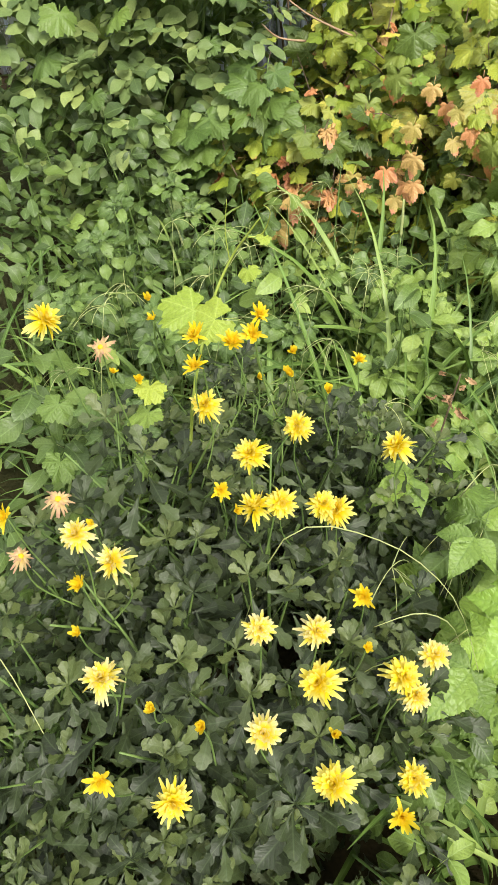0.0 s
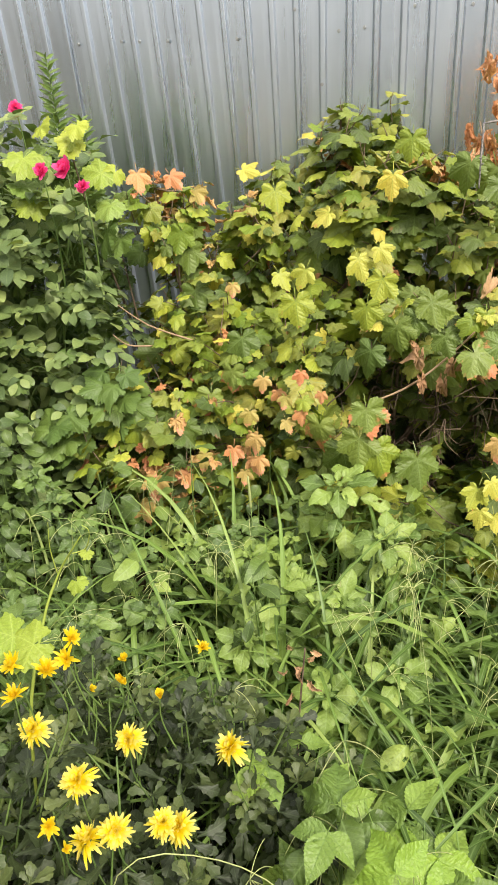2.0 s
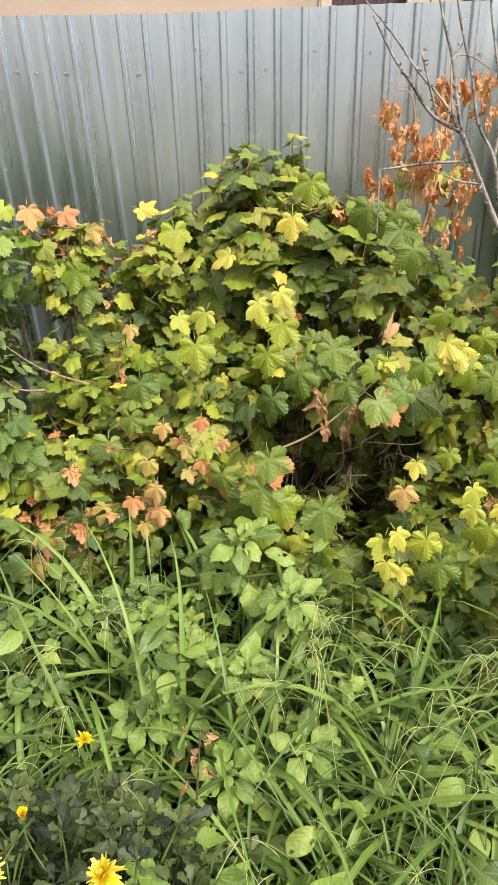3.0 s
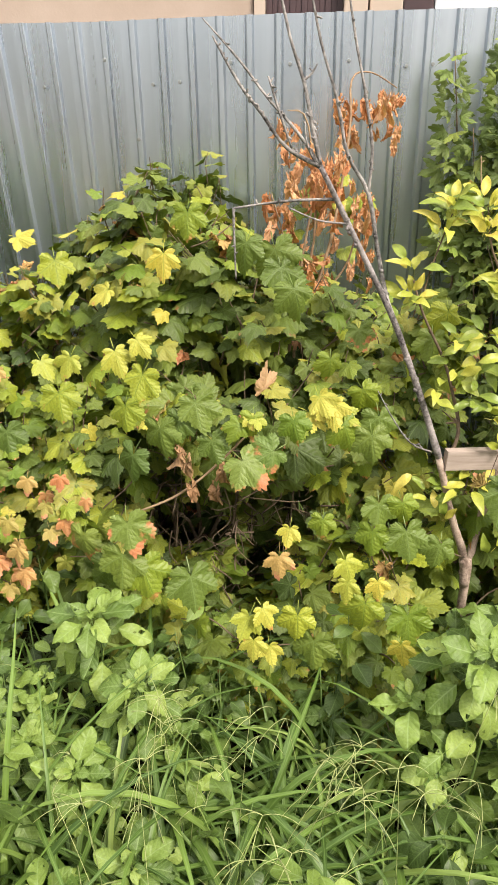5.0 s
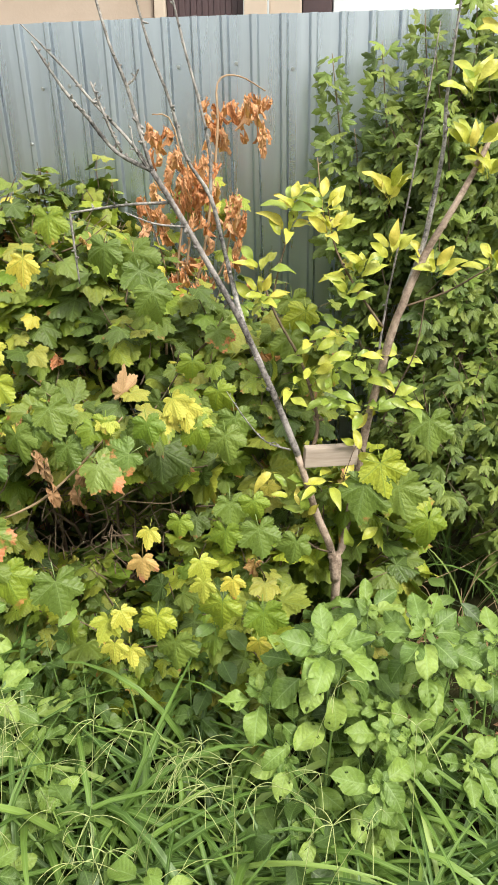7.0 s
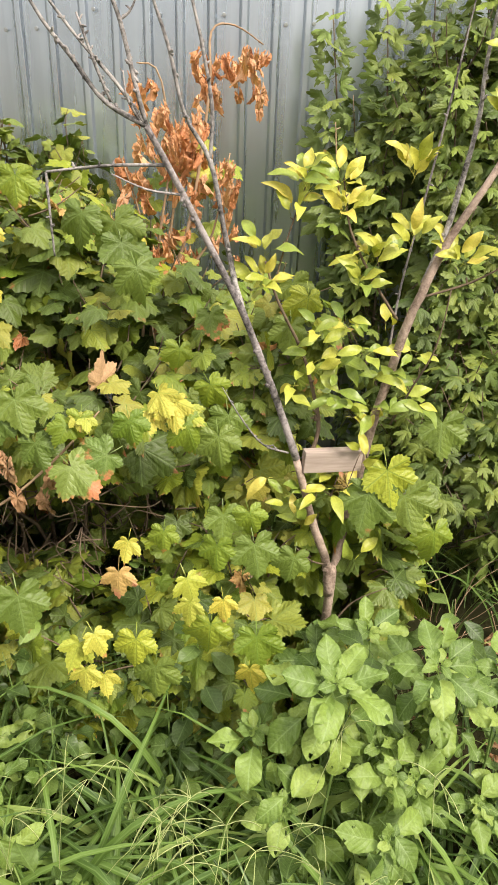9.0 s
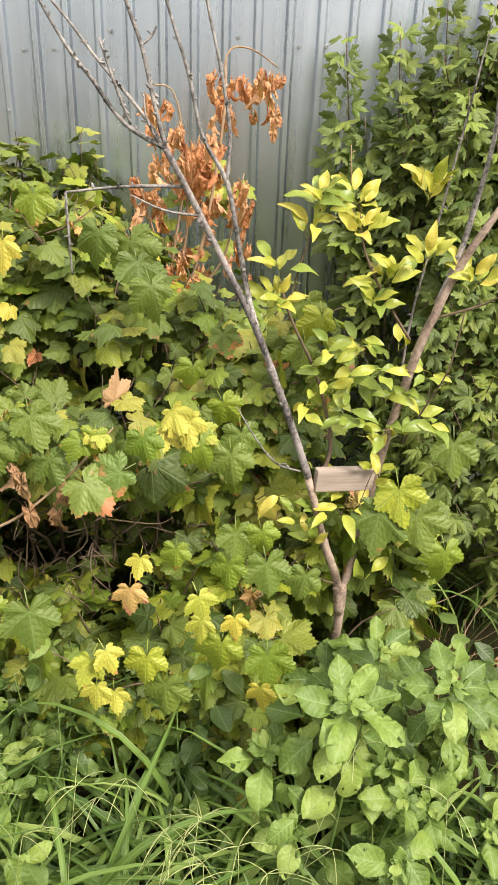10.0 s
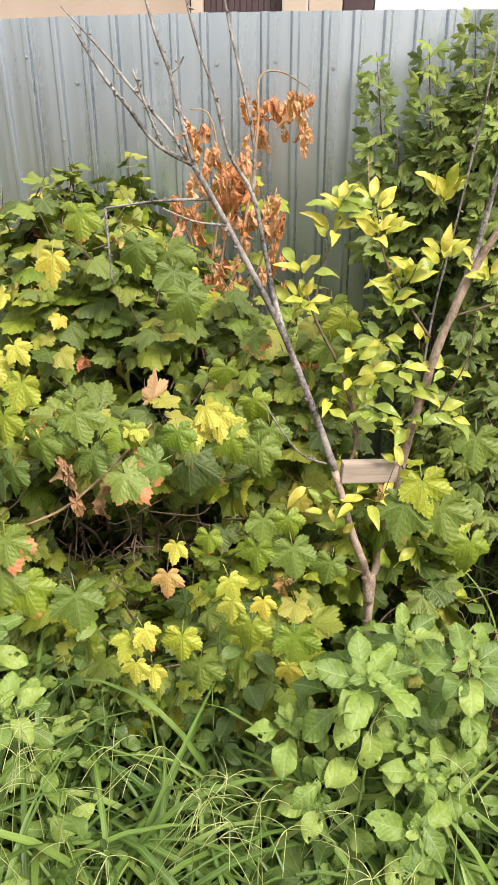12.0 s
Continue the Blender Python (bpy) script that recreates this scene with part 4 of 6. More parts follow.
# ---- golden currant against the fence ----
def gold_colour(p):
    return GOLD_CURRANT_YOUNG if R.random() < 0.06 + 0.7 * max(0.0, p[2] - 1.35) else GOLD_CURRANT


plant = bush("golden_currant", "tall golden currant bush with deep green lobed leaves", "bush", (1.4, 3.05, 0),
             [(1.35, 3.12, 0.95, 0.4, 0.32, 0.62), (1.65, 3.1, 1.3, 0.4, 0.32, 0.7), (1.4, 2.65, 0.55, 0.32, 0.34, 0.42), (1.24, 3.2, 1.35, 0.2, 0.22, 0.4), (1.36, 3.2, 1.55, 0.22, 0.22, 0.4), (1.75, 2.7, 0.6, 0.4, 0.4, 0.5)],
             520, "golden", 0.112, 8, 0.2, gold_colour, 14, BROWN_STEM, 300, 0.9, 1.7, 0.008, lambda p: None if p[0] < 1.45 and p[1] < 2.75 and p[2] < 0.5 else p)
spires = Foliage()
for x, y, z, low in ((0.93, 3.2, 1.84, 1.2), (1.1, 3.2, 1.88, 1.1), (1.24, 3.2, 1.96, 1.2), (1.4, 3.2, 2.1, 1.1), (1.02, 3.18, 1.6, 1.0), (1.55, 3.1, 2.05, 1.2), (1.3, 3.0, 1.7, 1.0), (1.75, 3.1, 2.1, 1.2), (1.48, 3.2, 1.9, 1.1)):
    lean = np.array([x, y, z])
    foot = np.array([x + 0.1, y + 0.03, low - 0.3])
    part("stem", plain("stem", [tube([foot, foot * 0.5 + lean * 0.5 + [0.02, 0, 0], lean], [0.006, 0.004, 0.0015], 5)], BROWN_STEM), plant)
    m = int(64 * (z - low) / 0.7)
    for i in range(m):
        s = i / m
        q = foot + (lean - foot) * (0.3 + 0.7 * s)
        a = i * 2.4 + R.uniform(-0.3, 0.3)
        ring = np.array([math.cos(a), math.sin(a), R.uniform(-0.9, 0.3)])
        k = 0.108 * (1.1 - 0.5 * s) * R.uniform(0.8, 1.2)
        spires.add("golden", q + unit(ring) * k * 0.4, ring, np.array([0, -1.2, 0.6]) + ring * 0.3 + R.normal(size=3) * 0.3, k, gold_colour(q))
spires.finish(plant, 0)

# ---- rose bush ----
def rose_leaflets(fol, p, out):
    """One compound leaf: five leaflets along a stalk."""
    a = R.uniform(0, 6.28)
    d = unit(out + 0.8 * np.array([math.cos(a), math.sin(a), R.uniform(-0.5, 0.3)]))
    up = unit(np.array([0, 0, 1.0]) + out * 0.6 + R.normal(size=3) * 0.25)
    side = unit(np.cross(d, up))
    k = R.uniform(0.045, 0.08)
    for s, w in ((0.35, 1), (0.35, -1), (0.7, 1), (0.7, -1), (1.0, 0)):
        t = unit(d * (0.5 if w else 1.0) + side * w)
        fol.add("rose", p + d * 1.5 * k * s, t, up + R.normal(size=3) * 0.12, k, ROSE_LEAF)


ROSE_BLOBS = [(-1.25, 2.42, 0.88, 0.36, 0.34, 0.56), (-1.02, 2.25, 0.72, 0.22, 0.24, 0.44), (-1.55, 2.35, 0.8, 0.4, 0.36, 0.76), (-1.3, 2.15, 0.4, 0.4, 0.3, 0.38), (-1.0, 2.3, 1.1, 0.14, 0.2, 0.16), (-1.95, 2.4, 0.8, 0.4, 0.4, 0.6), (-1.22, 2.52, 1.2, 0.28, 0.24, 0.24), (-1.36, 2.5, 1.32, 0.26, 0.2, 0.22), (-1.75, 2.65, 1.0, 0.35, 0.3, 0.42)]
rose = thing("rose_bush", "climbing rose bush with dull green leaves and pink blooms", "rose bush", (-1.25, 2.5, 0))
fol = Foliage()
canes = []
for i in range(960):
    p, out = blob_point(ROSE_BLOBS, 0.55)
    if slot(p) is None:
        continue
    rose_leaflets(fol, p, out)
    if i % 4 == 0:
        canes.append(tube([p - out * 0.12 - np.array([0, 0, 0.08]), p - out * 0.05, p], [0.0025, 0.002, 0.0012], 4))
part("brushwood", plain("brushwood", canes, GREEN_STEM), rose, "", "stuff")
for i in range(14):
    p, out = blob_point(ROSE_BLOBS, 0.8)
    part("cane", plain("cane", [limb_to((-1.25 + R.normal() * 0.12, 2.5 + R.normal() * 0.08, -0.02), p, 0.008, 0.05)], GREEN_STEM), rose)


def petal_ring(V, T, UV, n, length, width, lift, cup, height, r, droop=0.0):
    """Narrow petals round the z axis."""
    off0 = sum(len(v) for v in V)
    for i in range(n):
        a = 2 * math.pi * (i + r.uniform(-0.35, 0.35)) / n
        l, w = length * r.uniform(0.68, 1.2), width * r.uniform(0.85, 1.15)
        e = lift + r.normal(0, 0.24)
        rows = 5
        s = np.linspace(0, 1, rows)
        prof = np.array([0.5, 0.85, 1.0, 0.95, 0.45]) * w
        rad = 0.004 + l * s * math.cos(e)
        z = height + l * (s * math.sin(e) + cup * s ** 2 * 0.4 - droop * s ** 2)
        tw = r.normal(0, 0.5)
        z = z + l * r.normal(0, 0.16) * s ** 3
        v = []
        for j in range(rows):
            for c in (-1, 0, 1):
                x = c * prof[j]
                v.append((rad[j], x, z[j] + 0.25 * abs(x) + tw * x * s[j]))
        v = np.array(v)
        ca, sa = math.cos(a), math.sin(a)
        v = np.stack([v[:, 0] * ca - v[:, 1] * sa, v[:, 0] * sa + v[:, 1] * ca, v[:, 2]], 1)
        t = []
        for j in range(rows - 1):
            for c in range(2):
                q = j * 3 + c
                t += [(q, q + 3, q + 1), (q + 1, q + 3, q + 4)]
        V.append(v)
        T.append(np.array(t) + off0)
        UV.append(np.stack([np.zeros(15), np.repeat(s, 3)], 1))
        off0 += 15


def bloom(parent, at, face, size, petals, kind, seed):
    """A flower head as a part, with its disc and its calyx under it."""
    r = np.random.default_rng(seed)
    V, T, UV = [], [], []
    if kind == "rose":
        for n, l, lift, h in ((8, 0.5, 0.1, 0), (9, 0.45, 0.4, 0.02), (9, 0.38, 0.7, 0.04), (8, 0.3, 0.95, 0.06), (7, 0.22, 1.2, 0.08)):
            petal_ring(V, T, UV, n, l, 0.16, lift, 0.5, h, r)
    elif kind == "wilted":
        petal_ring(V, T, UV, 20, 0.5, 0.045, -0.1, 0.0, 0, r, 0.5)
        petal_ring(V, T, UV, 14, 0.36, 0.045, 0.3, 0.1, 0.03, r, 0.25)
    elif kind == "bud":
        petal_ring(V, T, UV, 12, 0.42, 0.1, 1.0, 0.3, 0, r)
        petal_ring(V, T, UV, 10, 0.4, 0.09, 1.3, 0.1, 0.02, r)
    elif kind == "half":
        petal_ring(V, T, UV, 16, 0.52, 0.06, 0.7, 0.1, 0, r, 0.15)
        petal_ring(V, T, UV, 14, 0.4, 0.055, 1.0, 0.1, 0.03, r)
        petal_ring(V, T, UV, 10, 0.3, 0.05, 1.25, 0.1, 0.04, r)
    else:
        petal_ring(V, T, UV, 26, 0.52, 0.05, -0.1, 0.0, 0, r, 0.3)
        petal_ring(V, T, UV, 26, 0.46, 0.054, 0.3, 0.1, 0.03, r, 0.1)
        petal_ring(V, T, UV, 24, 0.38, 0.055, 0.55, 0.2, 0.05, r)
        petal_ring(V, T, UV, 22, 0.3, 0.055, 0.85, 0.2, 0.06, r)
        petal_ring(V, T, UV, 14, 0.2, 0.05, 1.2, 0.2, 0.06, r)
    head = new("bloom", mesh_of("bloom", np.vstack(V), np.vstack(T), np.vstack(UV), [petals]))
    head.parent = parent
    q = Vector(face).to_track_quat("Z", "Y").to_matrix().to_4x4() @ Matrix.Rotation(r.uniform(0, 6.28), 4, "Z")
    head.matrix_basis = Matrix.Translation(Vector(at) - parent.location) @ q @ Matrix.Scale(size, 4)
    bm = bmesh.new()
    bmesh.ops.create_icosphere(bm, subdivisions=2, radius=0.11, matrix=Matrix.Translation((0, 0, 0.05)) @ Matrix.Diagonal((1, 1, 0.7, 1)))
    for v in bm.verts:
        v.co *= 1 + 0.12 * noise.noise(v.co * 30)
    me = bpy.data.meshes.new("disc")
    bm.to_mesh(me)
    bm.free()
    me.materials.append(DISC if kind != "rose" else petals)
    d = new("disc", me)
    d.parent = head
    bm = bmesh.new()
    bmesh.ops.create_cone(bm, cap_ends=True, segments=9, radius1=0.05, radius2=0.13, depth=0.14, matrix=Matrix.Translation((0, 0, -0.06)))
    me = bpy.data.meshes.new("calyx")
    bm.to_mesh(me)
    bm.free()
    me.materials.append(GREEN_STEM)
    c = new("calyx", me)
    c.parent = head
    return head


for i, (x, y, z, k) in enumerate(((-1.19, 2.45, 1.52, 0.05), (-0.978, 2.14, 1.356, 0.055), (-0.897, 2.14, 1.361, 0.07), (-0.849, 2.14, 1.309, 0.042), (-1.32, 2.45, 1.55, 0.045))):
    bloom(rose, (x, y, z), (R.normal() * 0.3, -0.8, 0.6), k, PETAL_ROSE, "rose", 300 + i)
    part("cane", plain("cane", [tube([(x - 0.03, y + 0.1, z - 0.4), (x, y + 0.04, z - 0.2), (x, y + 0.005, z - 0.01)], [0.004, 0.003, 0.002], 5)], GREEN_STEM), rose)
fol.finish(rose, 300)

# lime vine leaves that climb between the roses
vine = thing("vine", "vine with bright lime leaves climbing through the rose", "vine", (-1.0, 2.6, 0))
fol = Foliage()
for x, y, z, k, m in ((-1.072, 2.22, 1.386, 0.15, VINE_LEAF), (-1.052, 2.22, 1.264, 0.16, VINE_LEAF), (-1.054, 2.36, 1.265, 0.13, VINE_MID), (-0.817, 2.22, 1.34, 0.13, VINE_LEAF), (-0.801, 2.22, 1.243, 0.12, VINE_MID), (-0.821, 2.22, 1.166, 0.17, VINE_DARK), (-0.833, 2.36, 1.105, 0.14, VINE_DARK), (-1.092, 2.22, 1.301, 0.13, VINE_MID), (-0.965, 2.36, 1.423, 0.12, VINE_LEAF), (-1.352, 2.22, 1.203, 0.13, VINE_LEAF), (-1.372, 2.22, 0.783, 0.15, VINE_MID), (-1.05, 2.33, 1.47, 0.1, VINE_LEAF), (-0.93, 2.34, 1.47, 0.1, VINE_LEAF), (-0.96, 2.36, 1.42, 0.08, VINE_LEAF), (-1.06, 2.32, 1.38, 0.12, VINE_MID), (-1.08, 2.3, 1.25, 0.13, VINE_MID), (-1.34, 2.3, 1.17, 0.11, VINE_LEAF), (-0.84, 2.4, 1.32, 0.1, VINE_LEAF), (-0.88, 2.55, 1.22, 0.13, VINE_DARK), (-1.06, 2.6, 1.1, 0.14, VINE_DARK), (-0.8, 2.5, 1.26, 0.09, VINE_MID), (-1.25, 2.05, 0.85, 0.13, VINE_DARK), (-1.35, 2.0, 0.62, 0.12, VINE_DARK), (-1.12, 2.02, 0.7, 0.1, VINE_DARK), (-0.95, 2.05, 0.8, 0.1, VINE_DARK), (-1.5, 2.0, 0.72, 0.15, VINE_DARK), (-1.42, 2.0, 0.85, 0.14, VINE_DARK), (-0.85, 2.62, 1.0, 0.14, VINE_DARK), (-0.95, 2.65, 0.9, 0.13, VINE_DARK)):
    fol.add("vine", (x, y, z), (R.normal() * 0.5, -0.7, -0.5), (R.normal() * 0.4, -0.7, 0.8), k * 0.72, m)
part("stem", plain("stem", [tube([(-0.95, 2.62, 0), (-0.9, 2.6, 0.6), (-0.98, 2.5, 1.1), (-1.0, 2.4, 1.45)], [0.006, 0.005, 0.004, 0.002], 5)], BROWN_STEM), vine)
fol.finish(vine, 60)

# added filler: dark leaves in place of the deep shade behind the rose
shade = thing("vine", "added dark vine leaves standing in for shade behind the rose", "vine", (-1.4, 2.75, 0))
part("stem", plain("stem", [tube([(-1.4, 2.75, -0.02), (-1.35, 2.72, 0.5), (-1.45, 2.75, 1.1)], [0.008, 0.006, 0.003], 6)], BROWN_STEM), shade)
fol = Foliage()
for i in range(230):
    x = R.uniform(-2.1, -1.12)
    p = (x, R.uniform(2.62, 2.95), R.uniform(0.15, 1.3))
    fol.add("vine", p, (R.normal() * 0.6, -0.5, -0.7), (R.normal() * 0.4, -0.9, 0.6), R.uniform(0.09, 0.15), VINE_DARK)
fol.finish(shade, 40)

hop = thing("hop_vine", "hop vine with grey-green lobed leaves at the foot of the rose", "vine", (-0.9, 2.1, 0))
fol = Foliage()
for x, y, z in ((-0.78, 2.05, 0.76), (-0.98, 2.0, 0.62)):
    part("stem", plain("stem", [tube([(x - 0.03, y + 0.08, -0.02), (x - 0.05, y + 0.07, z * 0.5), (x, y + 0.03, z)], [0.004, 0.0035, 0.002], 5)], GREEN_STEM), hop)
    for i in range(11):
        a = i * 2.4
        d = unit([math.cos(a), math.sin(a) - 0.6, R.uniform(-0.7, 0.1)])
        fol.add("currant", np.array([x, y, z - 0.016 * i]) + d * 0.05, d, (R.normal() * 0.3, -0.8, 0.8), R.uniform(0.075, 0.12), VINE_DARK)
fol.finish(hop, 40)

# spiky lily stems by the fence
for x, z in ((-1.26, 1.68), (-1.15, 1.46)):
    lily = thing("lily_stem", "upright lily stem with narrow dark green leaves", "plant", (x, 2.95, 0), "lilies by the fence")
    part("stem", plain("stem", [tube([(x, 2.95, 0), (x + 0.02, 2.95, z * 0.5), (x, 2.9, z)], [0.006, 0.005, 0.003], 6)], GREEN_STEM), lily)
    fol = Foliage()
    for i in range(170):
        s = 0.35 + 0.65 * i / 170
        a = i * 2.4
        fol.add("narrow", (x + 0.01 * math.sin(s * 3), 2.95 - 0.05 * s, z * s), (math.cos(a), math.sin(a), 0.6), (R.normal() * 0.3, -1, 0.5), 0.085 - 0.035 * max(0, s - 0.8) * 5, VINE_DARK)
    fol.finish(lily, 170)

# ---- pear sapling held apart by a board ----
pear = thing("pear_sapling", "forked young pear tree, one stem dead and bare", "tree", (0.9, 1.97, 0))


def limb(name, pts, radii, mat, label="", spurs=0, sides=7):
    radii = [0.6 * r for r in radii]
    pieces = [tube(pts, radii, sides, 0.07)]
    P = np.array(pts, float)
    for i in range(int(spurs * 2.2)):
        k = R.uniform(0.1, 0.95) * (len(P) - 1)
        j = min(int(k), len(P) - 2)
        q = P[j] + (P[j + 1] - P[j]) * (k - j)
        d = unit(R.normal(size=3) + [0, 0, 0.6]) * R.uniform(0.005, 0.014)
        w = np.interp(k, np.linspace(0, len(P) - 1, len(radii)), radii)
        pieces.append(tube([q, q + d * 0.6, q + d], [w * 0.9, w * 0.85, w * 0.4], 5, 0.15))
    part(name, plain(name, pieces, mat), pear, label)


limb("trunk", [(0.9, 1.96, -0.03), (0.902, 1.96, 0.3), (0.904, 1.96, 0.5), (0.9, 1.962, 0.6)], [0.026, 0.023, 0.021, 0.022], PEAR_BARK, "", 2, 9)
limb("branch", [(0.9, 1.955, 0.52), (0.885, 1.95, 0.62), (0.84, 1.95, 0.74), (0.79, 1.95, 0.9)], [0.0205, 0.0185, 0.0165, 0.0148], PEAR_BARK, "pale brown lower branch", 4, 8)
limb("branch", [(0.79, 1.95, 0.9), (0.74, 1.95, 1.03), (0.69, 1.95, 1.15), (0.64, 1.95, 1.26), (0.54, 1.95, 1.44), (0.47, 1.93, 1.565)], [0.0146, 0.0133, 0.0123, 0.0116, 0.0105, 0.0095], DEAD_BARK, "grey dead branch without leaves", 10, 8)
limb("branch", [(0.47, 1.93, 1.565), (0.40, 1.93, 1.6), (0.35, 1.93, 1.66), (0.30, 1.93, 1.72), (0.25, 1.93, 1.80)], [0.009, 0.0075, 0.006, 0.005, 0.003], TWIG_BARK, "", 8)
limb("branch", [(0.47, 1.93, 1.565), (0.42, 1.93, 1.63), (0.36, 1.94, 1.69), (0.30, 1.94, 1.76), (0.23, 1.94, 1.83)], [0.006, 0.0055, 0.0045, 0.004, 0.002], TWIG_BARK, "", 6)
limb("branch", [(0.47, 1.93, 1.565), (0.45, 1.93, 1.64), (0.43, 1.93, 1.72), (0.40, 1.93, 1.8), (0.36, 1.94, 1.95)], [0.0075, 0.007, 0.006, 0.005, 0.003], TWIG_BARK, "", 8)
limb("twig", [(0.41, 1.93, 1.6), (0.39, 1.92, 1.65), (0.36, 1.92, 1.73)], [0.004, 0.005, 0.003], TWIG_BARK, "", 8)
limb("twig", [(0.428, 1.93, 1.722), (0.445, 1.93, 1.735), (0.455, 1.93, 1.752)], [0.004, 0.0035, 0.0025], TWIG_BARK, "", 1)
limb("twig", [(0.46, 1.93, 1.57), (0.44, 1.91, 1.61), (0.435, 1.91, 1.65)], [0.004, 0.0035, 0.002], TWIG_BARK, "", 3)
limb("branch", [(0.66, 1.96, 1.22), (0.635, 2.03, 1.28), (0.61, 2.05, 1.38), (0.58, 2.05, 1.5), (0.53, 2.05, 1.58), (0.50, 2.05, 1.69), (0.46, 2.05, 1.80), (0.43, 2.05, 1.92)], [0.01, 0.0095, 0.009, 0.008, 0.0065, 0.006, 0.005, 0.003], TWIG_BARK, "", 8)
limb("branch", [(0.58, 2.05, 1.5), (0.582, 2.05, 1.59), (0.56, 2.05, 1.7), (0.53, 2.05, 1.81), (0.50, 2.05, 1.95)], [0.0065, 0.006, 0.0055, 0.0045, 0.003], TWIG_BARK, "", 8)
limb("twig", [(0.51, 1.945, 1.5), (0.40, 1.94, 1.495), (0.29, 1.93, 1.48)], [0.0055, 0.005, 0.004], TWIG_BARK, "", 3)
limb("twig", [(0.29, 1.93, 1.48), (0.292, 1.93, 1.4), (0.295, 1.93, 1.33)], [0.004, 0.004, 0.003], TWIG_BARK, "", 4)
limb("twig", [(0.53, 1.945, 1.45), (0.47, 1.92, 1.46), (0.41, 1.91, 1.485)], [0.0045, 0.0035, 0.002], TWIG_BARK, "", 1)
limb("twig", [(0.77, 1.95, 0.915), (0.71, 1.9, 0.96), (0.66, 1.88, 1.03), (0.62, 1.87, 1.1)], [0.0042, 0.0034, 0.0028, 0.0012], TWIG_BARK, "", 5)
limb("branch", [(0.905, 1.97, 0.54), (0.925, 2.02, 0.62), (0.95, 2.03, 0.79), (0.965, 2.03, 0.94), (0.99, 2.03, 1.08), (1.01, 2.03, 1.19), (1.03, 2.03, 1.26), (1.075, 2.05, 1.37), (1.13, 2.05, 1.48), (1.2, 2.08, 1.62), (1.25, 2.1, 1.8)], [0.019, 0.018, 0.0175, 0.017, 0.0165, 0.016, 0.0155, 0.014, 0.012, 0.009, 0.004], PEAR_BARK, "brown living branch", 6, 8)
limb("branch", [(1.035, 2.04, 1.28), (1.07, 2.06, 1.39), (1.085, 2.06, 1.5), (1.095, 2.06, 1.61), (1.09, 2.06, 1.7), (1.1, 2.05, 1.95)], [0.0125, 0.011, 0.009, 0.0075, 0.006, 0.003], TWIG_BARK, "", 6)
limb("branch", [(0.81, 1.96, 0.87), (0.84, 2.0, 0.95), (0.82, 2.04, 1.04), (0.79, 2.05, 1.12), (0.73, 2.05, 1.23), (0.70, 2.05, 1.31)], [0.0095, 0.008, 0.0065, 0.006, 0.005, 0.004], BROWN_STEM, "", 5)
limb("twig", [(0.72, 2.05, 1.25), (0.74, 2.05, 1.35), (0.77, 2.05, 1.46)], [0.004, 0.0035, 0.002], BROWN_STEM, "", 2)
limb("twig", [(0.99, 2.04, 1.2), (0.93, 2.05, 1.28), (0.87, 2.05, 1.38), (0.845, 2.05, 1.48)], [0.0055, 0.005, 0.004, 0.002], BROWN_STEM, "", 3)
limb("twig", [(0.845, 2.05, 1.42), (0.83, 2.06, 1.5), (0.82, 2.07, 1.58)], [0.003, 0.0025, 0.0015], PALE_STEM, "", 1)
limb("branch", [(0.985, 2.05, 1.12), (1.01, 2.13, 1.25), (1.04, 2.15, 1.45), (1.065, 2.15, 1.68), (1.08, 2.15, 1.85)], [0.005, 0.0046, 0.0042, 0.0035, 0.0016], DEAD_BARK, "", 4)
limb("twig", [(1.03, 2.04, 1.25), (1.13, 2.03, 1.29), (1.22, 2.02, 1.35)], [0.005, 0.004, 0.0025], BROWN_STEM, "", 2)
limb("twig", [(1.0, 2.0, 0.97), (1.02, 1.95, 1.08), (1.05, 1.93, 1.18), (1.06, 1.93, 1.3)], [0.004, 0.0035, 0.003, 0.002], BROWN_STEM, "", 2)
limb("twig", [(0.96, 2.0, 0.88), (0.93, 1.94, 0.93), (0.9, 1.9, 0.86)], [0.003, 0.0025, 0.0015], BROWN_STEM, "", 1)
limb("twig", [(0.885, 1.94, 0.62), (0.84, 1.9, 0.66), (0.8, 1.88, 0.71)], [0.004, 0.003, 0.0015], BROWN_STEM, "", 1)
fol = Foliage()
PEAR_TIPS = [(0.77, 2.04, 1.48, 8, 0.9), (0.75, 2.04, 1.43, 6, 0.9), (0.84, 2.04, 1.49, 7, 0.9), (0.85, 2.04, 1.44, 7, 0.9), (0.98, 2.04, 1.51, 7, 0.9), (0.92, 2.04, 1.34, 10, 0.8), (0.9, 2.04, 1.29, 8, 0.6), (1.0, 2.04, 1.38, 5, 1.0), (1.1, 2.04, 1.35, 7, 0.7), (0.69, 2.04, 1.35, 5, 0.9), (0.7, 2.04, 1.28, 7, 0.8), (0.67, 2.02, 1.25, 5, 0.8), (0.89, 2.04, 1.21, 6, 0.4), (0.82, 2.04, 1.18, 5, 0.4), (0.82, 2.04, 1.11, 6, 0.2)]
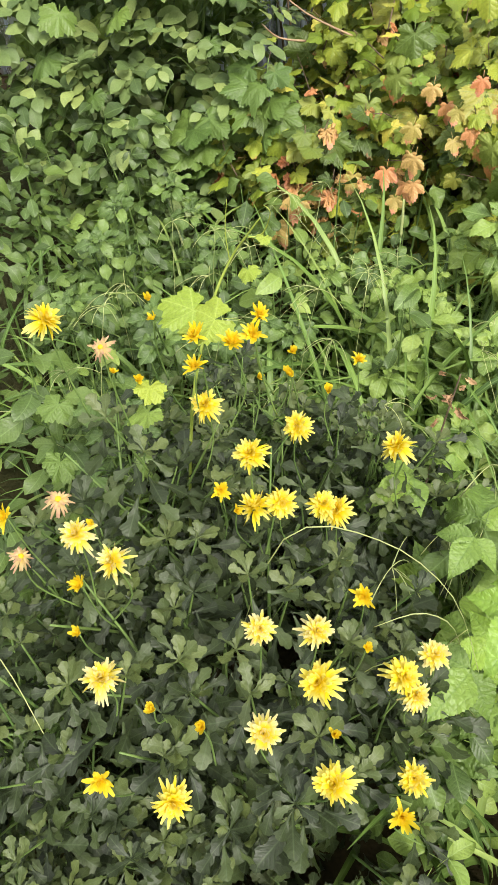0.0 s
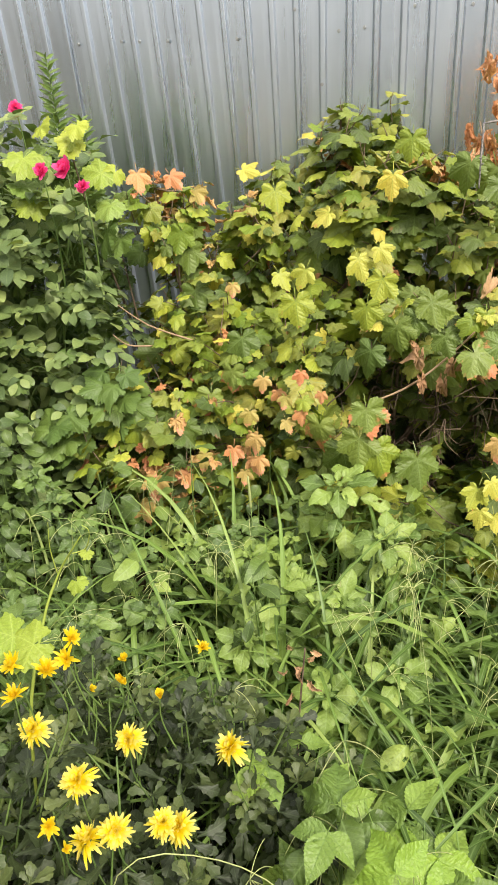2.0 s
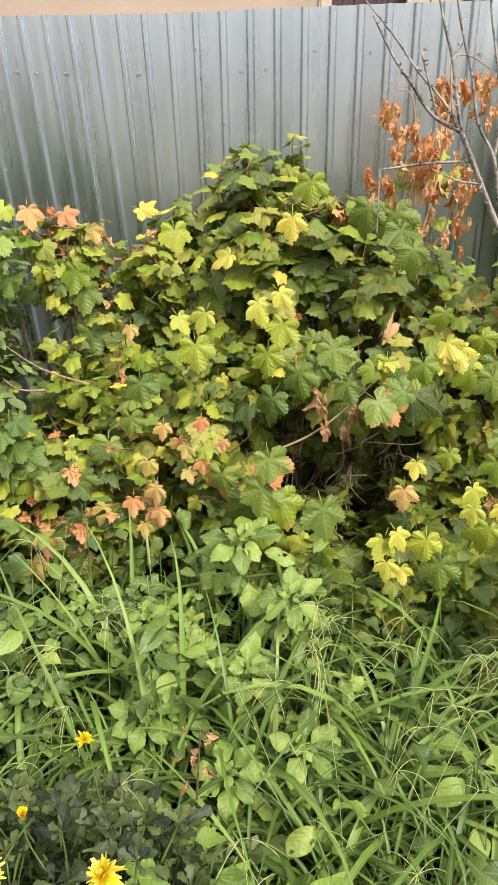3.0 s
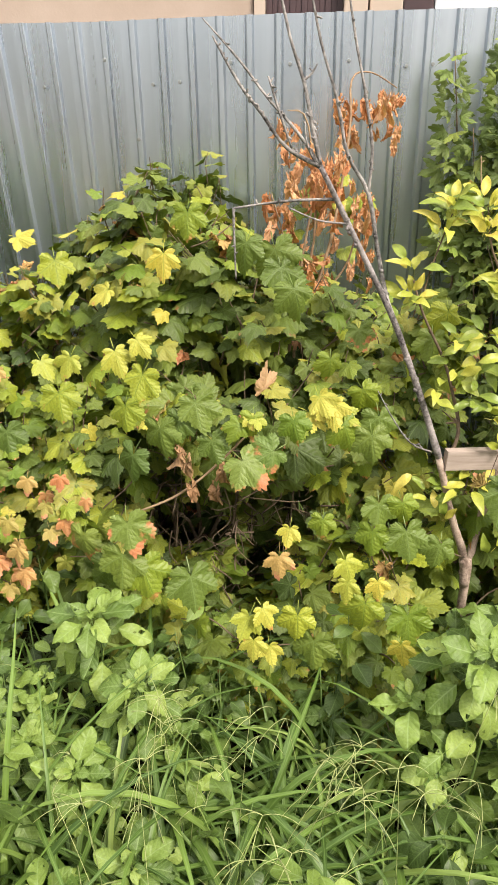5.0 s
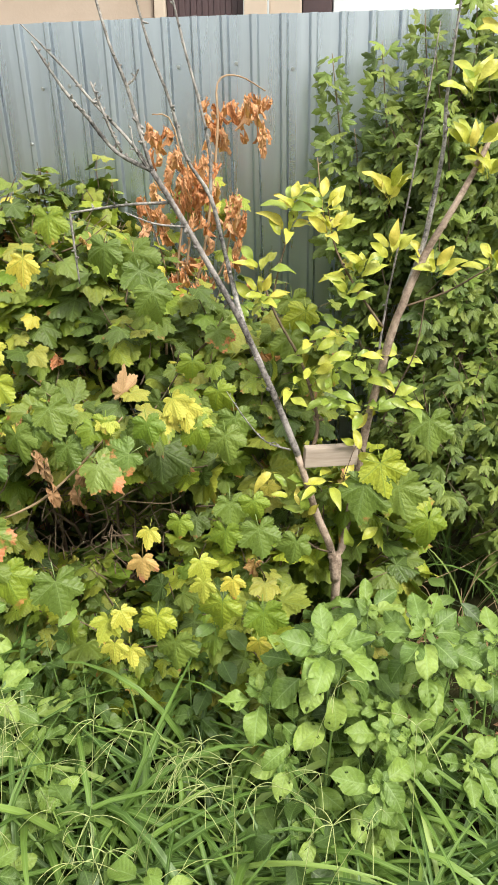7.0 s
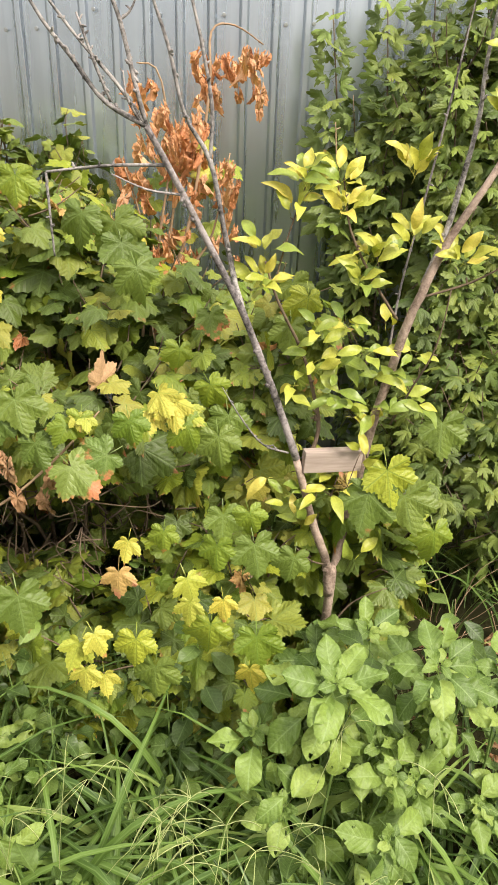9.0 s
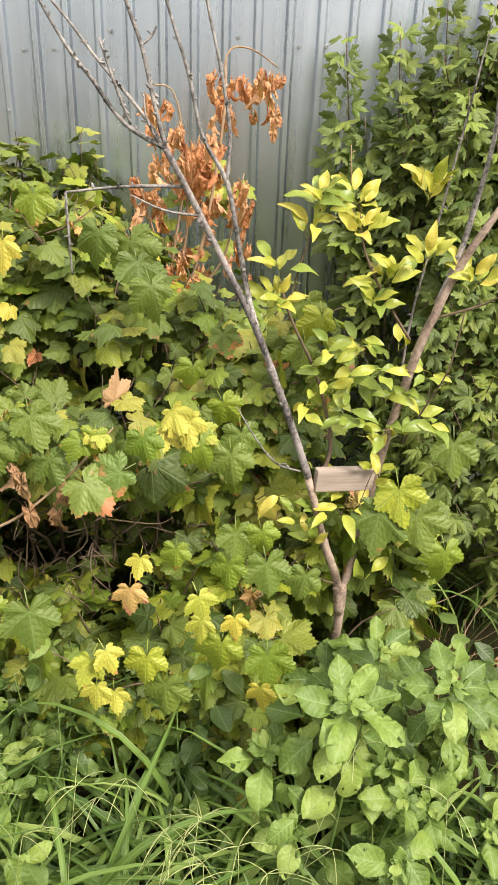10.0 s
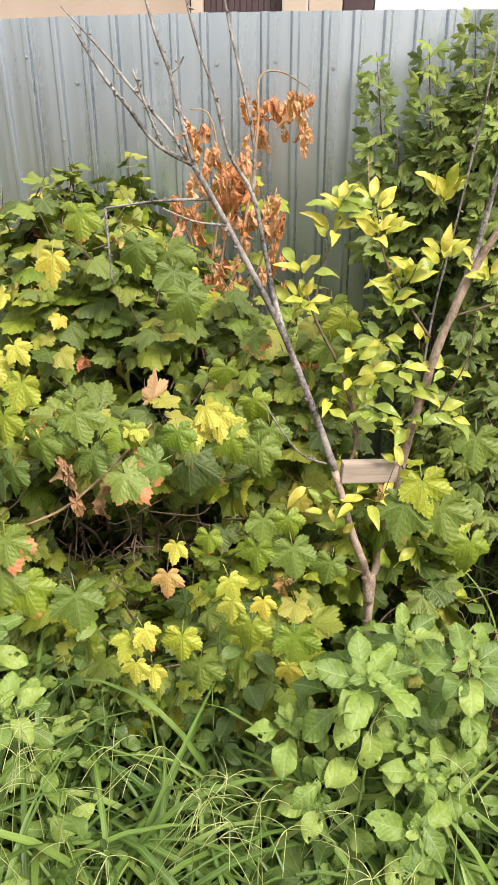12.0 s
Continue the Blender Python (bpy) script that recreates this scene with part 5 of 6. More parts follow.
PEAR_TIPS += [(0.88, 2.04, 1.11, 7, 0.2), (0.85, 1.98, 1.06, 5, 0.2), (0.98, 2.04, 1.2, 2, 0.9), (1.04, 2.04, 1.14, 4, 0.5), (0.99, 2.04, 1.08, 5, 0.2), (1.01, 1.98, 1.07, 5, 0.2), (0.9, 1.98, 1.03, 5, 0.2), (1.05, 1.98, 1.04, 4, 0.4), (0.77, 1.98, 1.07, 3, 0.5), (0.95, 1.98, 1.03, 5, 0.2), (0.92, 1.99, 1.16, 5, 0.3)]
PEAR_TIPS += [(0.94, 1.98, 0.95, 2, 0.8), (0.94, 1.93, 0.91, 2, 0.8), (0.88, 1.93, 0.85, 3, 0.4), (0.84, 1.93, 0.84, 2, 0.5), (0.74, 1.93, 0.87, 2, 0.5), (0.77, 1.93, 0.81, 3, 0.6), (0.81, 1.93, 0.75, 3, 0.8), (0.93, 1.93, 0.67, 2, 0.7), (1.2, 2.06, 1.55, 8, 0.8), (1.22, 2.0, 1.36, 6, 0.7), (1.12, 1.98, 1.72, 8, 0.9), (1.2, 2.02, 1.82, 9, 0.9), (1.14, 2.02, 1.62, 6, 0.9)]
for x, y, z, m, yellow in PEAR_TIPS:
    spin = R.uniform(0, 6.28)
    m = int(m * 1.35)
    for i in range(m):
        a = spin + 2 * math.pi * i / m + R.uniform(-0.35, 0.35)
        rise = R.uniform(0.4, 1.5) if yellow > 0.55 else R.uniform(-0.5, 0.7)
        d = unit([math.cos(a), 0.8 * math.sin(a) - 0.15, rise])
        q = np.array([x, y, z]) + np.array([R.normal() * 0.007, R.normal() * 0.007, R.uniform(-0.03, 0.0)])
        k = R.uniform(0.042, 0.062)
        up = unit(np.array([0, -0.75, 0.85]) - 0.25 * d + R.normal(size=3) * 0.25)
        fol.add("pear", q + d * 0.32 * k, d, up, k, PEAR_YELLOW if R.random() < yellow else PEAR_LEAF)
fol.finish(pear, 300)
board = new("wooden_spacer", box_mesh("wooden_spacer", -0.068, 0.068, -0.012, 0.012, -0.026, 0.026, BOARD, 0.0025))
board.matrix_world = pose(0.872, 1.965, 0.893, 0, 2, 12)
tagged(board, "short weathered board wedged between two pear stems", "board")

# ---- dried orange shoot behind the sapling ----
dry = thing("dried_shoot", "dead currant shoot with hanging rust orange leaves", "bush", (0.5, 2.6, 0))
fol = Foliage()
CANES = [[(0.42, 2.6, 0), (0.4, 2.6, 0.9), (0.47, 2.6, 1.3), (0.44, 2.6, 1.62), (0.38, 2.58, 1.66)], [(0.46, 2.62, 0), (0.44, 2.6, 0.9), (0.52, 2.6, 1.3), (0.56, 2.65, 1.6), (0.56, 2.7, 1.74), (0.62, 2.75, 1.76), (0.70, 2.78, 1.72)], [(0.5, 2.6, 0), (0.5, 2.6, 1.0), (0.58, 2.6, 1.25), (0.62, 2.6, 1.46)], [(0.4, 2.62, 0), (0.38, 2.6, 0.9), (0.4, 2.58, 1.2), (0.34, 2.55, 1.44)], [(0.44, 2.6, 0), (0.42, 2.58, 1.0), (0.46, 2.58, 1.4), (0.5, 2.58, 1.55)]]
for c in CANES:
    part("cane", plain("cane", [tube(c, [0.006, 0.005, 0.003, 0.0018], 5)], PALE_STEM), dry)
for x, z, m in ((0.6, 1.70, 8), (0.65, 1.70, 10), (0.69, 1.70, 8), (0.55, 1.69, 6), (0.38, 1.62, 7), (0.43, 1.57, 7), (0.4, 1.52, 6), (0.48, 1.51, 9), (0.54, 1.48, 7), (0.61, 1.43, 8), (0.53, 1.38, 8), (0.46, 1.29, 8), (0.5, 1.18, 7), (0.34, 1.42, 7), (0.39, 1.4, 7), (0.6, 1.36, 7), (0.43, 1.22, 7), (0.47, 1.45, 9), (0.42, 1.04, 4), (0.52, 1.55, 7), (0.62, 1.28, 6), (0.56, 1.62, 6)):
    for i in range(int(m * 1.1)):
        fol.add("dry", (x + R.normal() * 0.02, 2.6 + 0.12 * (z > 1.6) + R.normal() * 0.06, z - abs(R.normal()) * 0.045), (R.normal() * 0.35, R.normal() * 0.35, -1), (R.normal(), -1.0, 0.2), R.uniform(0.036, 0.06), DRY_LEAF)
for i in range(12):
    fol.add("currant_far", (R.uniform(0.4, 0.62), 2.68, R.uniform(1.2, 1.5)), (R.normal(), -0.6, -0.3), (0, -0.5, 1), 0.07, CURRANT_YELLOW if i % 4 == 0 else CURRANT_LIME)
fol.finish(dry, 300)

# fallen pale twig with curled leaves, lying in the currant
twig = thing("dry_twig", "pale dry twig with curled tan leaves caught in the currant", "twig", (0.2, 1.88, 0.85))
part("stem", plain("stem", [tube([(0.05, 1.9, 0.74), (0.14, 1.89, 0.79), (0.22, 1.88, 0.86), (0.31, 1.9, 0.95), (0.36, 1.95, 1.0)], [0.0028, 0.0034, 0.003, 0.0025, 0.0015], 6, 0.08)], PALE_STEM), twig)
fol = Foliage()
for x, z in ((0.16, 0.92), (0.18, 0.9), (0.19, 0.83), (0.27, 0.88), (0.25, 0.82), (0.3, 0.9), (0.34, 0.86)):
    fol.add("dry", (x, 1.87, z), (R.normal() * 0.2, 0, -1), (R.normal(), -1, 0), 0.055, TAN_LEAF)
fol.add("currant_young", (0.355, 2.0, 1.04), (0.15, 0, 1), (0.8, -0.6, 0.1), 0.095, TAN_LEAF)
fol.finish(twig, 20)
# dead sticks in the hollow
sticks = thing("dead_sticks", "tangle of thin dead grey currant sticks", "twigs", (0.3, 2.15, 0), "", "stuff")
pieces = []
for i in range(75):
    a = np.array([R.uniform(0.0, 0.55), R.uniform(2.0, 2.3), R.uniform(0.4, 0.82)])
    b = a + np.array([R.normal() * 0.09, R.uniform(-0.1, 0.1), R.normal() * 0.12])
    pieces.append(tube([a, a * 0.7 + b * 0.3 + R.normal(size=3) * 0.025, a * 0.35 + b * 0.65 + R.normal(size=3) * 0.025, b], [0.0026, 0.0022, 0.0017, 0.001], 4))
part("brushwood", plain("brushwood", pieces, BROWN_STEM), sticks)

litter = thing("dead_stems", "thin dry stems and litter on bare soil by the sapling", "twigs", (1.25, 2.1, 0), "", "stuff")
pieces = []
for i in range(46):
    a = np.array([R.uniform(1.02, 1.55), R.uniform(1.85, 2.35), R.uniform(0.02, 0.3)])
    b = a + np.array([R.normal() * 0.12, R.normal() * 0.06, R.uniform(0.02, 0.3)])
    pieces.append(tube([a, a * 0.5 + b * 0.5 + R.normal(size=3) * 0.015, b], [0.0016, 0.0013, 0.0008], 4))
part("brushwood", plain("brushwood", pieces, PALE_STEM), litter)
fol = Foliage()
for i in range(60):
    fol.add("dry", (R.uniform(0.95, 1.6), R.uniform(1.85, 2.4), R.uniform(0.02, 0.06)), (R.normal(), R.normal(), 0.1), (R.normal() * 0.4, R.normal() * 0.4, 1), R.uniform(0.03, 0.06), TAN_LEAF)
fol.finish(litter, 0)

# ---- chrysanthemum bush ----
FULL = [(-0.49, 0.46, 1.03), (-0.36, 0.59, 0.82), (-0.23, 0.61, 0.8), (-0.09, 0.63, 0.785), (-0.27, 0.53, 0.81), (-0.22, 0.51, 0.75), (-0.25, 0.49, 0.75), (-0.17, 0.55, 0.72), (-0.15, 0.56, 0.7), (-0.1, 0.29, 0.73), (-0.055, 0.2, 0.695), (0.035, 0.29, 0.55), (-0.22, 0.13, 0.67), (-0.01, 0.35, 0.69)]
PALE = [(-0.36, 0.31, 0.82), (-0.42, 0.33, 0.82), (-0.12, 0.34, 0.75), (-0.18, 0.31, 0.77), (-0.14, 0.21, 0.74), (0.02, 0.39, 0.69), (0.01, 0.34, 0.67), (-0.34, 0.21, 0.73)]
GOLDEN = [(-0.21, 0.92, 0.68), (-0.281, 0.6, 0.987), (-0.307, 0.57, 0.959), (-0.281, 0.58, 0.973), (-0.359, 0.58, 0.949), (-0.361, 0.57, 0.904), (-0.3, 0.49, 0.77), (-0.08, 0.43, 0.71), (-0.39, 0.28, 0.8), (0.03, 0.24, 0.55), (-0.3, 0.12, 0.69), (-0.51, 0.32, 0.83)]
WILTED = [(-0.47, 0.37, 0.82), (-0.48, 0.29, 0.8), (-0.45, 0.5, 0.97)]
BUDS = [(-0.445, 0.62, 0.96), (-0.442, 0.62, 0.929), (-0.496, 0.58, 0.851), (-0.457, 0.58, 0.847), (-0.313, 0.68, 0.81), (-0.273, 0.72, 0.838), (-0.266, 0.7, 0.809), (-0.272, 0.7, 0.815), (-0.206, 0.68, 0.813), (-0.27, 0.47, 0.76), (-0.06, 0.35, 0.73), (-0.27, 0.2, 0.72), (-0.21, 0.2, 0.72), (-0.07, 0.25, 0.7), (-0.38, 0.24, 0.76), (-0.41, 0.35, 0.82)]
chrys = thing("chrysanthemum_bush", "bushy chrysanthemum in yellow bloom with dull grey-green leaves", "flower bush", (-0.2, 0.42, 0))
CHRYS_BLOBS = [(-0.25, 0.42, 0.42, 0.3, 0.32, 0.33), (-0.1, 0.3, 0.36, 0.26, 0.3, 0.3), (-0.38, 0.3, 0.42, 0.26, 0.28, 0.33), (-0.22, 0.74, 0.42, 0.27, 0.24, 0.3), (-0.45, 0.52, 0.5, 0.2, 0.22, 0.34), (-0.55, 0.2, 0.36, 0.25, 0.25, 0.3), (-0.25, 0.1, 0.3, 0.3, 0.2, 0.28), (-0.12, 0.86, 0.34, 0.22, 0.18, 0.27), (-0.42, 0.84, 0.38, 0.2, 0.18, 0.3)]
fol = Foliage()
twigs = []
for i in range(560):
    p, out = blob_point(CHRYS_BLOBS, 0.62)
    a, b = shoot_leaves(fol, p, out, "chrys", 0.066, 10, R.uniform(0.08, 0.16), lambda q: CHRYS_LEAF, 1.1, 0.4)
    for k in range(7):
        w = k * 1.3 + R.uniform(0, 1)
        d = np.array([math.cos(w), math.sin(w), R.uniform(0.3, 1.4)])
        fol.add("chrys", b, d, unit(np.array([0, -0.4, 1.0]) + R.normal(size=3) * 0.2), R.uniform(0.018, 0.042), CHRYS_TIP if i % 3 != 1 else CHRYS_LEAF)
    twigs.append(tube([a, (a + b) / 2, b], [0.0025, 0.002, 0.0014], 4))
part("brushwood", plain("brushwood", twigs, GREEN_STEM), chrys, "", "stuff")
for i in range(22):
    p, out = blob_point(CHRYS_BLOBS, 0.6)
    part("stem", plain("stem", [limb_to((-0.22 + R.normal() * 0.1, 0.42 + R.normal() * 0.1, -0.02), p, 0.005, 0.03)], GREEN_STEM), chrys)


def stalk_to(parent, at, length=0.16):
    x, y, z = at
    part("stalk", plain("stalk", [tube([(x + R.normal() * 0.018, y + R.normal() * 0.018 + 0.02, z - length), (x + R.normal() * 0.005, y + 0.008, z - length * 0.5), (x, y, z - 0.004)], [0.0014, 0.0012, 0.001], 5)], GREEN_STEM), parent)


count = 0
for spots, mat, kind, size in ((FULL, PETAL_FULL, "full", 0.046), (PALE, PETAL_PALE, "full", 0.042), (GOLDEN, PETAL_GOLD, "half", 0.037), (WILTED, PETAL_WILT, "wilted", 0.035)):
    for at in spots:
        bloom(chrys, at, (R.normal() * 0.4, -0.4 + R.normal() * 0.35, 1.0), size * R.uniform(0.9, 1.1), mat, kind, 500 + count)
        stalk_to(chrys, at)
        count += 1
for i, at in enumerate(BUDS):
    bloom(chrys, at, (R.normal() * 0.3, -0.3, 1.0), R.uniform(0.02, 0.028), PETAL_GOLD, "bud", 700 + i)
    stalk_to(chrys, at, 0.12)
fol.finish(chrys, 300)

# lime grape shoot that rises out of the chrysanthemums
grape = thing("grape_shoot", "young grape shoot with bright lime leaves and tendrils", "vine", (-0.42, 0.7, 0.4))
part("stem", plain("stem", [tube([(-0.46, 0.66, 0.3), (-0.43, 0.68, 0.7), (-0.42, 0.76, 0.85), (-0.4, 0.8, 0.92), (-0.37, 0.8, 0.97), (-0.35, 0.8, 1.0)], [0.003, 0.003, 0.0025, 0.002, 0.0015, 0.001], 6)], VINE_LEAF), grape)
for c in ([(-0.4, 0.8, 0.92), (-0.405, 0.8, 0.97), (-0.4, 0.8, 1.02)], [(-0.37, 0.8, 0.965), (-0.35, 0.81, 0.97), (-0.335, 0.8, 1.01), (-0.345, 0.8, 1.02)]):
    part("tendril", plain("tendril", [tube(c, [0.0014, 0.001, 0.0006], 4)], VINE_LEAF), grape)
fol = Foliage()
for x, y, z, k, m in ((-0.35, 0.62, 0.95, 0.07, VINE_LEAF), (-0.385, 0.63, 0.95, 0.065, VINE_LEAF), (-0.45, 0.58, 0.785, 0.05, VINE_MID), (-0.44, 0.58, 0.84, 0.04, VINE_LEAF), (-0.37, 0.8, 0.91, 0.03, VINE_LEAF), (-0.345, 0.8, 0.97, 0.02, VINE_LEAF), (-0.61, 0.66, 0.68, 0.055, VINE_DARK), (-0.68, 0.66, 0.66, 0.055, VINE_DARK), (-0.66, 0.6, 0.58, 0.055, VINE_DARK), (-0.56, 0.56, 0.62, 0.05, VINE_DARK)):
    fol.add("vine", (x, y, z), (R.normal() * 0.6, -0.8, -0.1), (R.normal() * 0.25, -0.4, 1), k, m)
fol.finish(grape, 20)

# ---- weeds ----


def weed_plant(at, height, spread, leaves, size, shape="weed", mat=None, group="weeds in the grass", label="broad-leaved green weed in the grass", singles=300):
    plant = thing("weed", label, "weed", at, group)
    x, y, z = at
    top = np.array([x + R.normal() * 0.02, y + R.normal() * 0.02, height])
    part("stem", plain("stem", [tube([(x, y, -0.02), (x + 0.01, y, height * 0.5), top], [0.0045, 0.0035, 0.0006], 6)], GREEN_STEM), plant)
    fol = Foliage()
    if shape == "weed" and leaves > 30:
        # a main rosette, smaller ones round it, and leaves on long stalks between
        heads = [(np.array([0.0, 0.0, 0.0]), 1.0, 1.0)]
        side = max(3, leaves // 14)
        for j in range(side):
            a = j * 2.4 + x * 7
            r = spread * R.uniform(0.45, 0.95)
            heads.append((np.array([math.cos(a), math.sin(a), 0.0]) * r, R.uniform(0.55, 0.85) - 0.15 * (math.sin(a) < -0.3), R.uniform(0.55, 0.8)))
        for off, rise, big in heads:
            p = np.array([x, y, height * rise]) + off
            axis = unit(off / spread * 0.55 + np.array([0, -0.35, 1.0]) + R.normal(size=3) * 0.1)
            if big < 1:
                part("stem", plain("stem", [tube([(x, y, height * 0.2), np.array([x, y, p[2] * 0.55]) + off * 0.6, p - axis * 0.01], [0.003, 0.0026, 0.0016], 5)], GREEN_STEM), plant)
            u = unit(np.cross(axis, [0.3, 1, 0.2]))
            v = np.cross(axis, u)
            for i in range(22 if big == 1 else 11):
                b = i * 2.4 + R.uniform(-0.25, 0.25)
                ring = u * math.cos(b) + v * math.sin(b)
                if i < 6:
                    lift, k, reach, drop = R.uniform(0.4, 1.0), R.uniform(0.3, 0.6), 0.12, 0.0
                elif i < 13 and big == 1 or i < 9:
                    lift, k, reach, drop = R.uniform(0.1, 0.45), R.uniform(0.85, 1.15), 0.3, 0.012
                else:
                    lift, k, reach, drop = R.uniform(-0.6, 0.0), R.uniform(0.8, 1.1), 0.7, R.uniform(0.04, 0.12)
                k *= 0.97 * size * (0.6 + 0.4 * big)
                d = unit(ring + axis * lift)
                fol.add(shape, p + ring * k * reach - axis * drop, d, axis + ring * (0.5 if i >= 9 else 0.1) + R.normal(size=3) * 0.16, k, mat or ((WEED_LEAF if x > -0.25 else WEED_DEEP) if shape == "weed" else LOW_LEAF_SHADED))
        for i in range(leaves // 4):
            a = R.uniform(0, 6.28)
            ring = np.array([math.cos(a), math.sin(a), 0.0])
            q = np.array([x, y, height * R.uniform(0.25, 0.75)]) + ring * spread * R.uniform(0.5, 1.0)
            fol.add(shape, q, unit(ring + [0, 0, R.uniform(-1.0, 0.1)]), ring * 0.8 + np.array([0, -0.4, 0.7]) + R.normal(size=3) * 0.2, size * R.uniform(0.5, 0.95), mat or ((WEED_LEAF if x > -0.25 else WEED_DEEP) if shape == "weed" else LOW_LEAF_SHADED))
        leaves = 0
    if shape == "rasp":
        for i in range(leaves // 2):
            s = 0.35 + 0.65 * (i + 1) / (leaves // 2)
            a = i * 2.4 + R.uniform(-0.4, 0.4)
            ring = np.array([math.cos(a), math.sin(a), R.uniform(-0.2, 0.3)])
            q = np.array([x, y, height * s]) + ring * spread * R.uniform(0.3, 0.7)
            up = unit(np.array([0, -0.35, 1.0]) + R.normal(size=3) * 0.2)
            side = unit(np.cross(ring, up))
            k = size * R.uniform(0.8, 1.2)
            for w, kk in ((0, 1.15), (1, 0.9), (-1, 0.9)):
                fol.add(shape, q, unit(ring * (1.0 if w == 0 else 0.35) + side * w + [0, 0, -0.15]), up + R.normal(size=3) * 0.1, k * kk, mat)
        leaves = 0
    for i in range(leaves):
        s = 0.3 + 0.7 * (i + 1) / leaves
        a = i * 2.4 + R.uniform(-0.3, 0.3)
        reach = spread * (1.15 - 0.8 * s ** 2) * R.uniform(0.6, 1.1)
        ring = np.array([math.cos(a), math.sin(a), 0.0])
        q = np.array([x, y, height * s]) + ring * reach * 0.45 + np.array([0, 0, R.uniform(-0.02, 0.03)])
        tip = unit(ring + np.array([0, 0, R.uniform(-0.6, 0.3)]))
        fol.add(shape, q, tip, np.array([0, -0.45, 0.9]) + R.normal(size=3) * 0.2, size * R.uniform(0.75, 1.15) * (0.75 + 0.35 * s), mat or ((WEED_LEAF if x > -0.25 else WEED_DEEP) if shape == "weed" else LOW_LEAF_SHADED))
    fol.finish(plant, singles)
    return plant


weed_plant((-0.02, 1.64, 0), 0.62, 0.21, 110, 0.082, label="tall broad-leaved amaranth weed before the currant")
weed_plant((0.12, 1.5, 0), 0.55, 0.17, 76, 0.07, label="tall broad-leaved amaranth weed before the currant")
weed_plant((0.02, 1.34, 0), 0.46, 0.17, 50, 0.07)
weed_plant((0.16, 1.22, 0), 0.36, 0.15, 44, 0.066)
weed_plant((0.0, 1.14, 0), 0.36, 0.15, 40, 0.064)
weed_plant((0.84, 1.48, 0), 0.71, 0.2, 130, 0.084, label="tall broad-leaved amaranth weed by the sapling")
weed_plant((1.05, 1.56, 0), 0.68, 0.19, 104, 0.078, label="tall broad-leaved amaranth weed by the sapling")
weed_plant((1.24, 1.66, 0), 0.58, 0.16, 60, 0.064)
weed_plant((0.96, 1.76, 0), 0.58, 0.16, 44, 0.07)
weed_plant((0.86, 1.78, 0), 0.48, 0.12, 36, 0.075)
weed_plant((-0.94, 1.45, 0), 0.52, 0.22, 44, 0.053, "low")
weed_plant((-0.7, 1.45, 0), 0.44, 0.22, 36, 0.05, "low")
weed_plant((-0.98, 1.2, 0), 0.5, 0.22, 40, 0.052, "low")
weed_plant((-0.66, 1.0, 0), 0.56, 0.18, 44, 0.057)
weed_plant((-0.45, 1.3, 0), 0.42, 0.16, 36, 0.053)
weed_plant((-0.78, 1.2, 0), 0.46, 0.16, 40, 0.053)
weed_plant((-0.2, 1.25, 0), 0.4, 0.15, 36, 0.075)
weed_plant((-1.12, 1.5, 0), 0.42, 0.16, 36, 0.05)
weed_plant((-1.16, 1.3, 0), 0.4, 0.16, 34, 0.047, "low")
weed_plant((-0.98, 1.75, 0), 0.5, 0.15, 36, 0.053)
weed_plant((-0.3, 1.62, 0), 0.44, 0.14, 34, 0.07)
weed_plant((-0.8, 0.8, 0), 0.5, 0.17, 40, 0.05, "low")
weed_plant((-0.74, 0.5, 0), 0.46, 0.17, 40, 0.05, "low")
weed_plant((-1.38, 1.6, 0), 0.46, 0.2, 40, 0.05, "low")
weed_plant((-1.36, 1.35, 0), 0.42, 0.2, 40, 0.05, "low")
weed_plant((-1.45, 1.85, 0), 0.5, 0.2, 40, 0.05, "low")
weed_plant((-1.1, 1.75, 0), 0.5, 0.2, 40, 0.05, "low")
weed_plant((-0.62, 0.72, 0), 0.58, 0.16, 40, 0.057)
for x, y, h in ((-0.72, 1.48, 0.5), (-0.86, 1.62, 0.5), (-1.06, 1.56, 0.52), (-1.02, 1.38, 0.52), (-0.56, 1.45, 0.46), (-0.24, 1.5, 0.46), (-0.12, 1.42, 0.44), (-0.42, 1.52, 0.46), (-0.9, 1.05, 0.58), (-0.56, 1.16, 0.48)):
    weed_plant((x, y, 0), h, 0.14, 34, 0.05, mat=WEED_LEAF if x > -0.5 else WEED_DEEP, label="bushy leafy green weed among the grass", singles=30)
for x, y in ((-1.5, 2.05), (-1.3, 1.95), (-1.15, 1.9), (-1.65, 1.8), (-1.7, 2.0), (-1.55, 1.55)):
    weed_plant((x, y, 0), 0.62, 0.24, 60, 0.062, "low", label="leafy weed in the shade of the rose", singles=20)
# raspberry shoots
for x, y, h in ((-0.03, 0.8, 0.58), (0.06, 0.68, 0.62), (0.16, 0.56, 0.68), (0.2, 0.72, 0.55), (0.28, 0.55, 0.55), (0.1, 0.5, 0.56)):
    weed_plant((x, y, 0), h, 0.12, 16, 0.087, "rasp", RASP_LIME if 0.15 < x < 0.17 else RASP_LEAF, "raspberry shoots", "raspberry shoot with fresh serrated green leaves")

weed_plant((0.21, 0.74, 0), 0.5, 0.06, 6, 0.08, "rasp", RASP_LIME, "raspberry shoots", "young raspberry shoot with bright lime serrated leaves")

